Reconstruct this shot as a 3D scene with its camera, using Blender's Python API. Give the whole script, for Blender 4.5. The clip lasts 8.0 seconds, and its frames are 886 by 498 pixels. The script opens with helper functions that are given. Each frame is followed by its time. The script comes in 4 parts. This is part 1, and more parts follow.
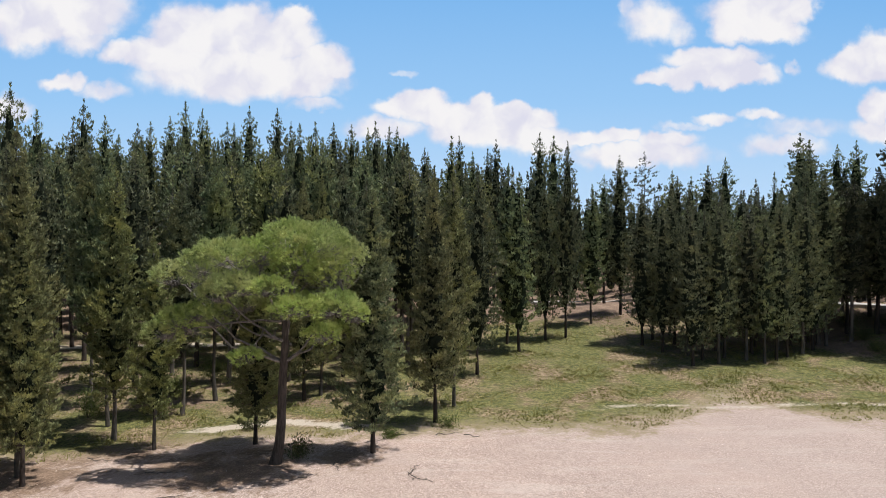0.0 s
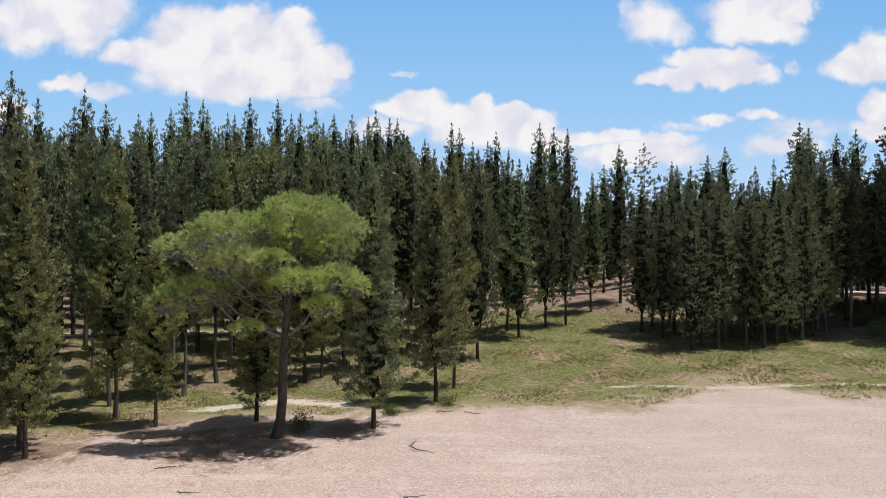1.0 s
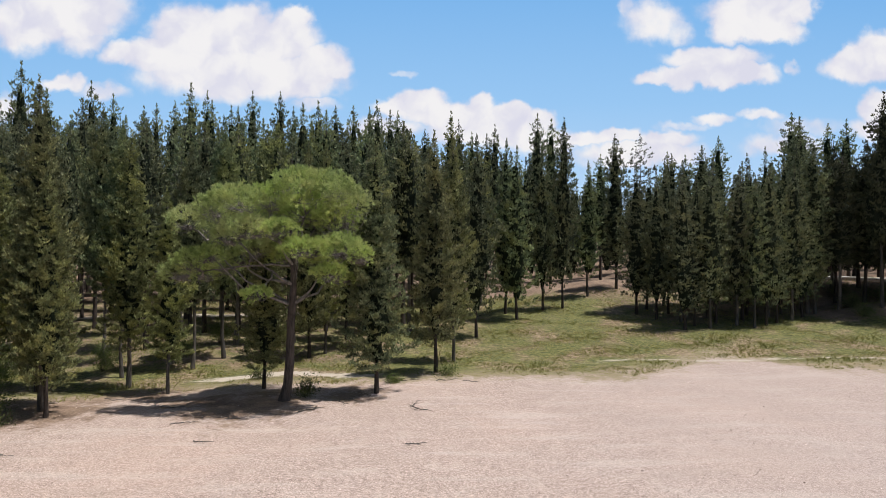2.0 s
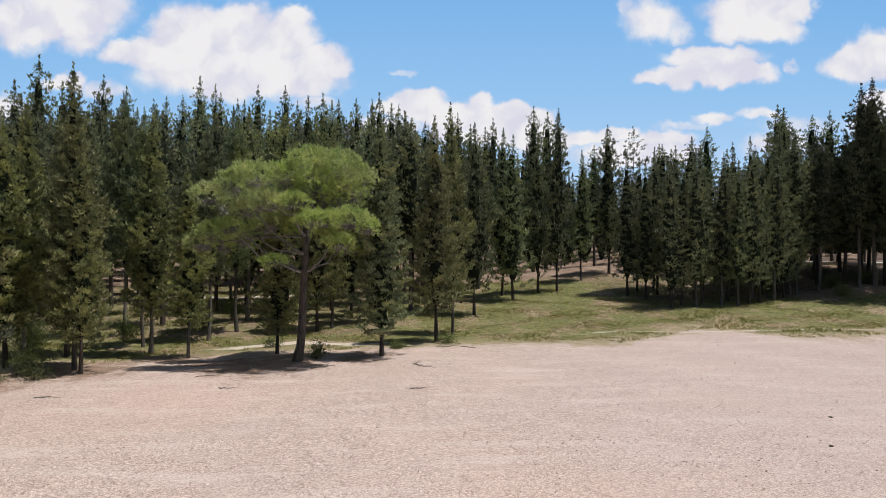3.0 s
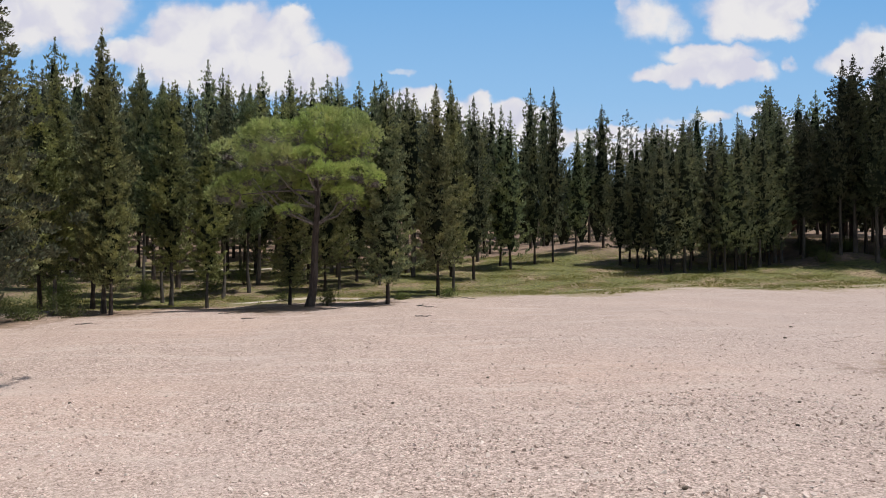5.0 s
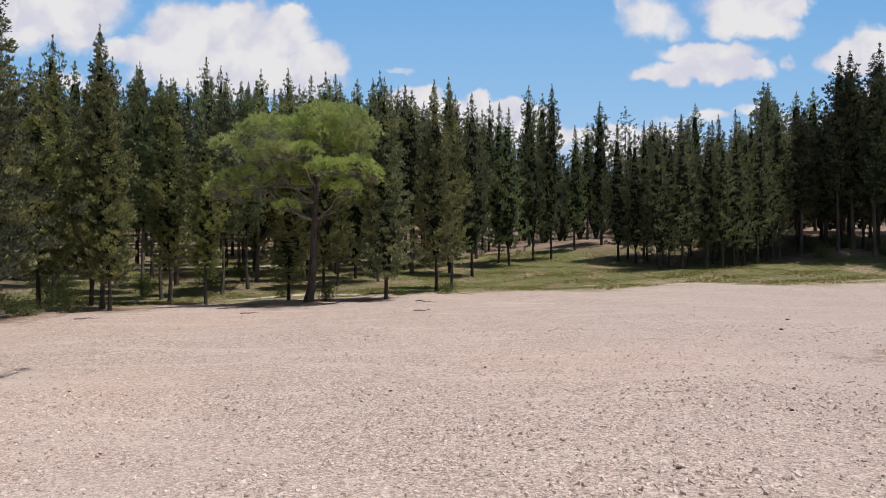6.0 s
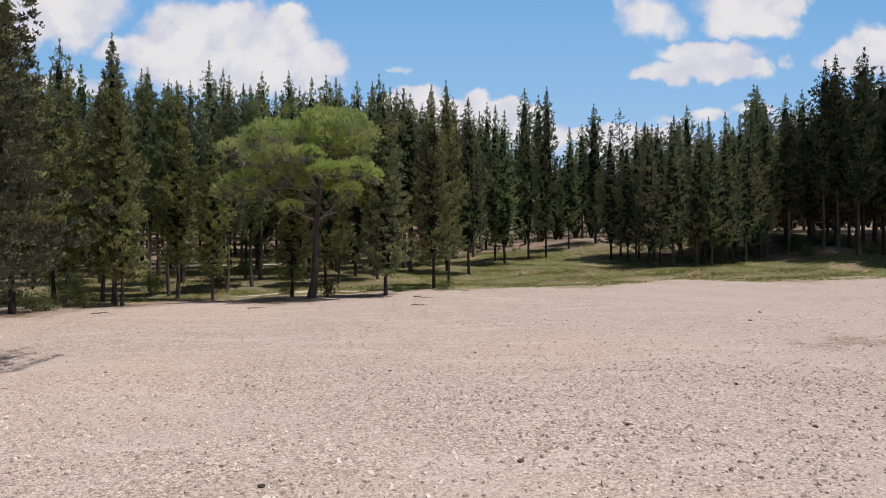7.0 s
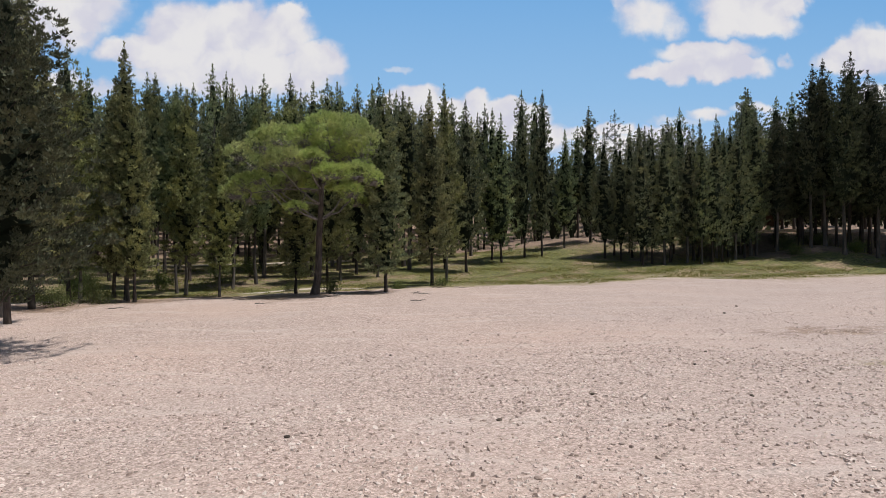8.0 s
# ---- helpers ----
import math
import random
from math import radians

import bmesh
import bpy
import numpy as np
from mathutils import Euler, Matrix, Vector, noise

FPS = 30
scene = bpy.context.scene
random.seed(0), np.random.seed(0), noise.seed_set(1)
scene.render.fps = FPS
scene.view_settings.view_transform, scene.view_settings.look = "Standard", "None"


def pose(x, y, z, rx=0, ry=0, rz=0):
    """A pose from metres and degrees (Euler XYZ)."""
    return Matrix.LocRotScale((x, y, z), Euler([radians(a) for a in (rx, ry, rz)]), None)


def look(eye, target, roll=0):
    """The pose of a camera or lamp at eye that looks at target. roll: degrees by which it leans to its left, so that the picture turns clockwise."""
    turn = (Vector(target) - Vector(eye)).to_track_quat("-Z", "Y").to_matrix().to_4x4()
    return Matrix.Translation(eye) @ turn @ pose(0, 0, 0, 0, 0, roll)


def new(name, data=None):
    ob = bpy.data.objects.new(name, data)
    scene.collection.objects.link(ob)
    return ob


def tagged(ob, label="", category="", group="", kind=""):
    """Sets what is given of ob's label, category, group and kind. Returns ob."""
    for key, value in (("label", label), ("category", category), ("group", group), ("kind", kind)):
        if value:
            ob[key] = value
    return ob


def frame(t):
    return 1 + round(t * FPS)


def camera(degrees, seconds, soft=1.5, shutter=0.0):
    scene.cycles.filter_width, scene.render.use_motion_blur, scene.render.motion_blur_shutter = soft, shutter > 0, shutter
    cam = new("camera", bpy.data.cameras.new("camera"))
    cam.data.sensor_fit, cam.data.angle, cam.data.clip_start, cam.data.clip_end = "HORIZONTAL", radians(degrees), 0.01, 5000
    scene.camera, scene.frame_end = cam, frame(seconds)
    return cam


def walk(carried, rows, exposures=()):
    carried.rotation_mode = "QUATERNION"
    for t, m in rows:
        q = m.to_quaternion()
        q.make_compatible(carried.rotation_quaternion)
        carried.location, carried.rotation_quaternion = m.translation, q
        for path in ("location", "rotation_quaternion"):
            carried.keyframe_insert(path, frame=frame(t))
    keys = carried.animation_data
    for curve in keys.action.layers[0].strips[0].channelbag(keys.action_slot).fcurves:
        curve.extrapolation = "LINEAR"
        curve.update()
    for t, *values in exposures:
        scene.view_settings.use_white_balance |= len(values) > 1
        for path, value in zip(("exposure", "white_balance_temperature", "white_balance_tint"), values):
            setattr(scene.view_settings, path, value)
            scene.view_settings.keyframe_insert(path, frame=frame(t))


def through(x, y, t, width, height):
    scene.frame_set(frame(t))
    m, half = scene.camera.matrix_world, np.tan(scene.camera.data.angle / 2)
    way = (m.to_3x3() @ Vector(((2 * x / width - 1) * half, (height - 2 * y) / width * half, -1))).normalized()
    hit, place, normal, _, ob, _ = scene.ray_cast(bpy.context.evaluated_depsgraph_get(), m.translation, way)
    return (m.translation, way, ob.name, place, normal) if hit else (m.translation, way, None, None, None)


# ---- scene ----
cam = camera(73.0, 8.0, soft=0.45)
PATH = [  # seconds, eye x, y, z, pitch, roll, yaw
    (0.0, 0.000, 0.000, 7.500, 90.160, -0.21, -0.000),
    (0.5, -0.005, -0.021, 7.077, 90.192, -0.20, 0.008),
    (1.0, -0.007, -0.098, 6.578, 90.224, -0.18, 0.008),
    (1.5, 0.002, -0.461, 6.059, 90.216, -0.16, 0.008),
    (3.0, -0.011, -3.176, 4.431, 90.152, -0.13, -0.056),
    (3.5, -0.035, -4.251, 3.916, 90.080, -0.12, -0.072),
    (4.0, -0.105, -4.957, 3.362, 90.040, -0.07, -0.088),
    (4.5, -0.133, -5.105, 2.781, 90.096, -0.01, -0.096),
    (4.7, -0.131, -5.103, 2.576, 90.090, 0.01, -0.110),
    (5.8, -0.106, -5.095, 2.265, 89.955, 0.13, -0.236),
    (6.0, -0.099, -5.157, 2.235, 89.952, 0.15, -0.248),
    (6.5, -0.052, -5.683, 2.219, 89.936, 0.18, -0.304),
    (7.0, -0.001, -6.418, 2.191, 89.880, 0.21, -0.344),
    (7.5, 0.047, -7.128, 2.163, 89.872, 0.23, -0.384),
    (8.0, 0.086, -7.694, 2.145, 89.848, 0.25, -0.392),
]
walk(cam, [(t, pose(x, y, z, rx, ry, rz)) for t, x, y, z, rx, ry, rz in PATH],
     [(0.0, 0.02), (1.5, 0.0), (4.0, -0.10), (8.0, -0.20)])

# ---- sky and sun ----
SUN = Vector((0.345, -0.02, 0.94)).normalized()
sun_elevation = math.asin(SUN.z)
sun_rotation = math.atan2(SUN.x, SUN.y)
world = bpy.data.worlds.new("sky")
scene.world = world
world.use_nodes = True
wn = world.node_tree
sky = wn.nodes.new("ShaderNodeTexSky")
sky.sky_type = "NISHITA"
sky.sun_disc = False
sky.sun_elevation = sun_elevation
sky.sun_rotation = sun_rotation
sky.air_density, sky.dust_density, sky.ozone_density = 1.0, 0.6, 0.0
background = next(n for n in wn.nodes if n.type == "BACKGROUND")
background.inputs["Strength"].default_value = 0.075
wn.links.new(sky.outputs[0], background.inputs["Color"])
lamp = bpy.data.lights.new("sun", "SUN")
lamp.energy, lamp.angle, lamp.color = 4.6, radians(0.55), (1.0, 0.965, 0.94)
sun_ob = new("sun", lamp)
sun_ob.matrix_basis = look(SUN * 60, (0, 0, 0))


# ---- materials ----
class Nodes:
    """A short hand for node trees."""

    def __init__(self, name):
        self.mat = bpy.data.materials.new(name)
        self.mat.use_nodes = True
        self.tree = self.mat.node_tree
        self.tree.nodes.clear()
        self.out = self.tree.nodes.new("ShaderNodeOutputMaterial")

    def put(self, kind, **values):
        n = self.tree.nodes.new(kind)
        for key, value in values.items():
            key = key.replace("_", " ")
            if key in n.inputs:
                self.feed(n.inputs[key], value)
        return n

    def feed(self, socket, value):
        if hasattr(value, "is_linked"):
            self.tree.links.new(value, socket)
        else:
            socket.default_value = value

    def coords(self):
        return self.put("ShaderNodeTexCoord").outputs["Object"]

    def place(self):
        return self.put("ShaderNodeNewGeometry").outputs["Position"]

    def noise(self, vector, scale, detail=4.0, rough=0.6):
        return self.put("ShaderNodeTexNoise", Vector=vector, Scale=scale, Detail=detail, Roughness=rough).outputs["Fac"]

    def ramp(self, fac, stops):
        n = self.tree.nodes.new("ShaderNodeValToRGB")
        e = n.color_ramp.elements
        while len(e) < len(stops):
            e.new(0.5)
        for one, (at, colour) in zip(e, stops):
            one.position = at
            one.color = (*colour, 1) if len(colour) == 3 else colour
        self.feed(n.inputs[0], fac)
        return n.outputs["Color"]

    def math(self, how, a, b=0.0, clamp=False):
        n = self.tree.nodes.new("ShaderNodeMath")
        n.operation, n.use_clamp = how, clamp
        self.feed(n.inputs[0], a)
        self.feed(n.inputs[1], b)
        return n.outputs[0]

    def mix(self, fac, a, b, how="MIX"):
        n = self.tree.nodes.new("ShaderNodeMix")
        n.data_type, n.blend_type = "RGBA", how
        self.feed(n.inputs["Factor"], fac)
        for key, value in ((6, a), (7, b)):
            self.feed(n.inputs[key], (*value, 1) if isinstance(value, tuple) and len(value) == 3 else value)
        return n.outputs[2]

    def span(self, value, a, b, c=0.0, d=1.0):
        n = self.tree.nodes.new("ShaderNodeMapRange")
        n.interpolation_type = "SMOOTHSTEP"
        for k, v in enumerate((value, a, b, c, d)):
            self.feed(n.inputs[k], v)
        return n.outputs[0]

    def done(self, shader):
        self.tree.links.new(shader, self.out.inputs["Surface"])
        return self.mat


def foliage_material(name, dark, light, tip, through=0.25, swing=0.5, turn=0.012, gloss=0.1, grain=16.0, speck=0.5):
    """Needles or scales: colour varies from plume to plume and from tree to tree."""
    n = Nodes(name)
    island = n.put("ShaderNodeNewGeometry").outputs["Random Per Island"]
    tree = n.put("ShaderNodeObjectInfo").outputs["Random"]
    patch = n.noise(n.coords(), 0.9, 3.0)
    # dark-to-light noise patches paint the tufts' light and shade into the colour
    tuft = n.span(n.noise(n.coords(), 2.6, 2.0, 0.5), 0.36, 0.64)
    a = n.mix(n.math("MULTIPLY", n.math("ADD", n.math("MULTIPLY", n.math("POWER", island, 1.5), 0.55), n.math("MULTIPLY", tuft, 0.65)), 0.95, True), dark, light)
    b = n.mix(n.span(patch, 0.42, 0.7), a, tip)
    b = n.mix(n.span(n.noise(n.coords(), grain, 3.0, 0.7), 0.40, 0.62, speck, 0.0), b, dark)
    hue = n.put("ShaderNodeHueSaturation", Color=b, Hue=n.span(tree, 0, 1, 0.5 - turn, 0.5 + turn), Saturation=n.span(tree, 0, 1, 0.88, 1.05),
                Value=n.span(tree, 0, 1, 1 - swing * 0.5, 1 + swing * 0.5))
    c = hue.outputs[0]
    d = n.put("ShaderNodeBsdfPrincipled", Base_Color=c, Roughness=0.5)
    d.inputs["Specular IOR Level"].default_value = gloss
    t = n.put("ShaderNodeBsdfTranslucent", Color=c)
    m = n.put("ShaderNodeMixShader", Fac=through)
    n.tree.links.new(d.outputs[0], m.inputs[1])
    n.tree.links.new(t.outputs[0], m.inputs[2])
    return n.done(m.outputs[0])


def bark_material(name, dark, light, streak=9.0):
    n = Nodes(name)
    p = n.coords()
    s = n.put("ShaderNodeVectorMath")
    s.operation = "MULTIPLY"
    n.feed(s.inputs[0], p)
    s.inputs[1].default_value = (1.0, 1.0, 0.16)
    g = n.noise(s.outputs[0], streak, 6.0, 0.7)
    tree = n.put("ShaderNodeObjectInfo").outputs["Random"]
    c = n.mix(n.span(g, 0.3, 0.72), dark, light)
    c = n.mix(n.span(n.noise(p, 1.3), 0.45, 0.75), c, tuple(0.6 * v for v in light))
    c = n.put("ShaderNodeHueSaturation", Color=c, Value=n.span(tree, 0, 1, 0.75, 1.35)).outputs[0]
    bump = n.put("ShaderNodeBump", Height=g, Strength=0.9, Distance=0.03)
    return n.done(n.put("ShaderNodeBsdfPrincipled", Base_Color=c, Roughness=0.9, Normal=bump.outputs[0]).outputs[0])


CYPRESS = foliage_material("cypress foliage", (0.032, 0.046, 0.025), (0.355, 0.41, 0.225), (0.36, 0.365, 0.16), 0.2)
CYPRESS_OLIVE = foliage_material("olive cypress foliage", (0.036, 0.042, 0.019), (0.43, 0.46, 0.21), (0.465, 0.46, 0.17), 0.2, 0.25, 0.006)
PINE = foliage_material("stone pine needles", (0.245, 0.31, 0.10), (0.56, 0.66, 0.235), (0.59, 0.62, 0.235), 0.35, 0.1, 0.003, grain=9.0, speck=0.3)
SPARSE = foliage_material("grey green needles", (0.040, 0.048, 0.032), (0.14, 0.15, 0.10), (0.16, 0.155, 0.11))
DRY = foliage_material("dry brown foliage", (0.07, 0.035, 0.015), (0.20, 0.10, 0.04), (0.24, 0.13, 0.05))
SHRUB = foliage_material("shrub leaves", (0.05, 0.07, 0.022), (0.20, 0.235, 0.075), (0.22, 0.24, 0.085), 0.25, 0.5)
GRASS = foliage_material("meadow grass", (0.16, 0.168, 0.05), (0.29, 0.275, 0.09), (0.41, 0.335, 0.15), 0.35, 0.2)
# cypress foliage with shade put into its colour, for trees on shaded ground
CYPRESS_SHADED = foliage_material("shade-darkened cypress foliage", (0.028, 0.035, 0.020), (0.14, 0.155, 0.09), (0.135, 0.14, 0.07), 0.12, 0.1)
CYPRESS_GREY = foliage_material("grey green cypress foliage", (0.032, 0.042, 0.025), (0.365, 0.405, 0.225), (0.37, 0.37, 0.165), 0.18, 0.3)
# near-black green for the crown cores, standing in for shade between sprays
CORE_SHADE = foliage_material("shaded crown core", (0.020, 0.027, 0.018), (0.032, 0.040, 0.024), (0.036, 0.042, 0.025), 0.0, 0.2, 0.005, 0.0)
BARK = bark_material("cypress bark", (0.018, 0.013, 0.011), (0.070, 0.053, 0.042))
BARK_PALE = bark_material("pale cypress bark", (0.04, 0.034, 0.029), (0.16, 0.14, 0.12))
BARK_PINE = bark_material("pine bark", (0.022, 0.017, 0.015), (0.115, 0.092, 0.078), 13.0)
LIMB = bark_material("weathered grey limb", (0.08, 0.07, 0.062), (0.35, 0.315, 0.29), 12.0)


def ground_material():
    """Crushed pale stone, passing to meadow, to needle litter and to bare pale earth by the sheet's own layers."""
    n = Nodes("ground")
    p = n.place()

    def layer(name):
        a = n.tree.nodes.new("ShaderNodeAttribute")
        a.attribute_name = name
        return a.outputs["Fac"]

    big = n.noise(p, 0.16, 4.0, 0.55)
    mid = n.noise(p, 1.1, 5.0, 0.65)
    fine = n.noise(p, 14.0, 5.0, 0.75)
    vor = n.put("ShaderNodeTexVoronoi", Vector=p, Scale=42.0, Randomness=1.0)
    cell = n.put("ShaderNodeSeparateColor", Color=vor.outputs["Color"]).outputs[0]
    grit = n.noise(p, 60.0, 4.0, 0.8)
    joint = n.span(vor.outputs["Distance"], 0.25, 0.75)
    mixed = n.math("SUBTRACT", n.math("ADD", n.math("MULTIPLY", cell, 0.17), n.math("ADD", n.math("MULTIPLY", fine, 0.38), n.math("MULTIPLY", grit, 0.44))), n.math("MULTIPLY", joint, 0.045))
    gravel = n.ramp(mixed, [(0.36, (0.16, 0.112, 0.086)), (0.44, (0.38, 0.287, 0.238)), (0.53, (0.545, 0.42, 0.355)), (0.63, (0.82, 0.67, 0.59))])
    gravel = n.mix(n.math("MULTIPLY", n.span(big, 0.44, 0.70), 0.30), gravel, (0.56, 0.40, 0.315))
    gravel = n.mix(n.math("MULTIPLY", n.span(n.noise(p, 0.31, 3.0), 0.50, 0.72), 0.34), gravel, (0.465, 0.385, 0.345))
    lie = n.put("ShaderNodeMapping", Vector=p)
    lie.inputs["Scale"].default_value = (0.22, 1.3, 1.0)
    lie.inputs["Rotation"].default_value = (0, 0, 0.12)
    track = n.noise(lie.outputs[0], 1.0, 6.0, 0.65)
    gravel = n.mix(n.math("MULTIPLY", n.span(track, 0.5, 0.68), 0.3), gravel, (0.62, 0.54, 0.475))
    gravel = n.mix(n.math("MULTIPLY", n.span(track, 0.47, 0.34), 0.25), gravel, (0.40, 0.315, 0.255))
    gravel = n.mix(n.math("MULTIPLY", n.span(mid, 0.5, 0.75), 0.35), gravel, (0.59, 0.49, 0.415))
    red = n.math("MULTIPLY", layer("rust"), n.span(n.noise(p, 0.9, 6.0, 0.75), 0.2, 0.8))
    gravel = n.mix(n.math("MULTIPLY", red, 0.36), gravel, (0.59, 0.39, 0.29))
    east = n.span(n.math("ADD", n.put("ShaderNodeSeparateXYZ", Vector=p).outputs[0], n.math("MULTIPLY", n.noise(p, 0.4, 3.0), 7.0)), 4.0, 13.0)
    gravel = n.mix(n.math("MULTIPLY", east, 0.38), gravel, (0.42, 0.338, 0.295))
    tuft = n.noise(p, 5.0, 6.0, 0.7)
    sward = n.noise(p, 0.42, 6.0, 0.62)
    green = n.ramp(n.math("ADD", n.math("MULTIPLY", fine, 0.45), n.math("MULTIPLY", tuft, 0.55)),
                   [(0.42, (0.036, 0.044, 0.012)), (0.5, (0.125, 0.130, 0.036)), (0.58, (0.255, 0.232, 0.080))])
    dry = n.ramp(n.math("ADD", n.math("MULTIPLY", fine, 0.5), n.math("MULTIPLY", tuft, 0.5)),
                 [(0.42, (0.10, 0.068, 0.036)), (0.5, (0.24, 0.172, 0.098)), (0.58, (0.43, 0.33, 0.215))])
    meadow = n.mix(n.span(sward, 0.46, 0.64), green, dry)
    litter = n.ramp(n.math("ADD", n.math("MULTIPLY", fine, 0.6), n.math("MULTIPLY", mid, 0.4)),
                    [(0.36, (0.09, 0.058, 0.04)), (0.5, (0.23, 0.155, 0.105)), (0.64, (0.40, 0.29, 0.205))])
    earth = n.ramp(fine, [(0.25, (0.33, 0.27, 0.20)), (0.5, (0.52, 0.45, 0.36)), (0.8, (0.62, 0.55, 0.46))])
    blur = n.math("MULTIPLY", n.math("SUBTRACT", n.noise(p, 0.75, 6.0, 0.7), 0.5), 1.3)

    blur = n.math("ADD", blur, n.math("MULTIPLY", n.math("SUBTRACT", tuft, 0.5), 1.1))

    def edge(name):
        return n.span(n.math("ADD", layer(name), blur), 0.3, 0.7)

    bare = n.math("MULTIPLY", n.span(n.math("ADD", layer("meadow"), n.math("MULTIPLY", blur, 0.5)), 0.6, 1.0, 1.0, 0.0), 0.75)
    meadow = n.mix(bare, meadow, (0.31, 0.245, 0.15))
    c = n.mix(edge("meadow"), gravel, meadow)
    c = n.mix(edge("litter"), c, litter)
    c = n.mix(edge("earth"), c, earth)
    bump = n.put("ShaderNodeBump", Height=n.math("SUBTRACT", n.math("ADD", n.math("MULTIPLY", grit, 0.4), n.math("MULTIPLY", fine, 0.4)), n.math("MULTIPLY", vor.outputs["Distance"], 0.35)),
                 Strength=0.3, Distance=0.03)
    return n.done(n.put("ShaderNodeBsdfPrincipled", Base_Color=c, Roughness=0.95, Normal=bump.outputs[0]).outputs[0])


def stone_material(name, a, b, c):
    n = Nodes(name)
    island = n.put("ShaderNodeNewGeometry").outputs["Random Per Island"]
    one = n.put("ShaderNodeObjectInfo").outputs["Random"]
    pick = n.math("FRACT", n.math("ADD", island, one))
    col = n.ramp(pick, [(0.0, a), (0.5, b), (1.0, c)])
    g = n.noise(n.place(), 30.0, 5.0)
    col = n.mix(n.math("MULTIPLY", g, 0.25), col, tuple(v * 0.7 for v in a))
    bump = n.put("ShaderNodeBump", Height=g, Strength=0.4, Distance=0.01)
    return n.done(n.put("ShaderNodeBsdfPrincipled", Base_Color=col, Roughness=0.9, Normal=bump.outputs[0]).outputs[0])


GROUND = ground_material()
STONE = stone_material("pale limestone", (0.39, 0.30, 0.245), (0.61, 0.49, 0.415), (0.83, 0.72, 0.635))
DARK_STONE = stone_material("brown stone", (0.06, 0.045, 0.035), (0.11, 0.085, 0.06), (0.17, 0.14, 0.11))
ROAD = stone_material("pale concrete", (0.42, 0.40, 0.37), (0.48, 0.46, 0.43), (0.52, 0.50, 0.47))


# ---- meshes ----
def mesh_of(name, verts, faces, material, smooth=False, second=None, split=0):
    me = bpy.data.meshes.new(name)
    me.from_pydata(verts.tolist() if hasattr(verts, "tolist") else verts, [], faces.tolist() if hasattr(faces, "tolist") else faces)
    me.materials.append(material)
    if second:
        me.materials.append(second)
        me.polygons.foreach_set("material_index", (np.arange(len(me.polygons)) >= split).astype(np.int32))
    if smooth:
        me.polygons.foreach_set("use_smooth", [True] * len(me.polygons))
    me.update()
    return me


def part(name, me, parent, label="", at=None):
    ob = new(name, me)
    ob.parent = parent
    if at is not None:
        ob.matrix_basis = at
    return tagged(ob, label)


def thing(name, label, category, x, y, z, turn=0.0, group="", kind=""):
    ob = new(name)
    ob.empty_display_size = 0.2
    ob.matrix_basis = pose(x, y, z, 0, 0, turn)
    return tagged(ob, label, category, group, kind)


def tube(points, radii, sides=7, rng=None, rough=0.0):
    """A bent, tapered round stick through the points."""
    pts = np.asarray(points, float)
    way = np.gradient(pts, axis=0)
    way /= np.linalg.norm(way, axis=1)[:, None] + 1e-9
    ref = np.array([0.31, 0.95, 0.05])
    u = np.cross(way, ref)
    u /= np.linalg.norm(u, axis=1)[:, None] + 1e-9
    v = np.cross(way, u)
    a = np.linspace(0, 2 * np.pi, sides, endpoint=False)
    r = np.asarray(radii, float)[:, None] * np.ones(sides)
    if rng is not None and rough:
        r = r * (1 + rough * rng.standard_normal(r.shape))
    ring = pts[:, None] + r[..., None] * (np.cos(a)[None, :, None] * u[:, None] + np.sin(a)[None, :, None] * v[:, None])
    n = len(pts)
    verts = ring.reshape(-1, 3)
    faces = [(i * sides + j, i * sides + (j + 1) % sides, (i + 1) * sides + (j + 1) % sides, (i + 1) * sides + j) for i in range(n - 1) for j in range(sides)]
    faces.append(tuple(range((n - 1) * sides, n * sides)))
    return verts, faces


def join(pieces):
    verts, faces, k = [], [], 0
    for v, f in pieces:
        verts.append(np.asarray(v))
        faces += [tuple(i + k for i in one) for one in f]
        k += len(v)
    return np.concatenate(verts), faces


def plumes(rng, at, way, length, width, blades=2, belly=0.45, level=0.0):
    """Feathery sprays: pointed blades about a common stalk, each spray one island. level: how far the blades lie flat."""
    n = len(at)
    way = way / (np.linalg.norm(way, axis=1)[:, None] + 1e-9)
    side = np.cross(way, rng.standard_normal((n, 3)) + np.array([0, 0, level]))
    side /= np.linalg.norm(side, axis=1)[:, None] + 1e-9
    other = np.cross(way, side)
    L, W = np.asarray(length)[:, None], np.asarray(width)[:, None]
    cols = [at, at + way * L]
    for k in range(blades):
        a = math.pi * k / blades
        d = math.cos(a) * side + math.sin(a) * other
        cols += [at + way * L * belly + d * W * 0.5, at + way * L * (belly + 0.12) - d * W * 0.5]
    m = len(cols)
    verts = np.stack(cols, 1).reshape(-1, 3)
    base = (np.arange(n) * m)[:, None]
    faces = np.concatenate([base + np.array([[0, 2 + 2 * k, 1, 3 + 2 * k]]) for k in range(blades)])
    return verts, faces


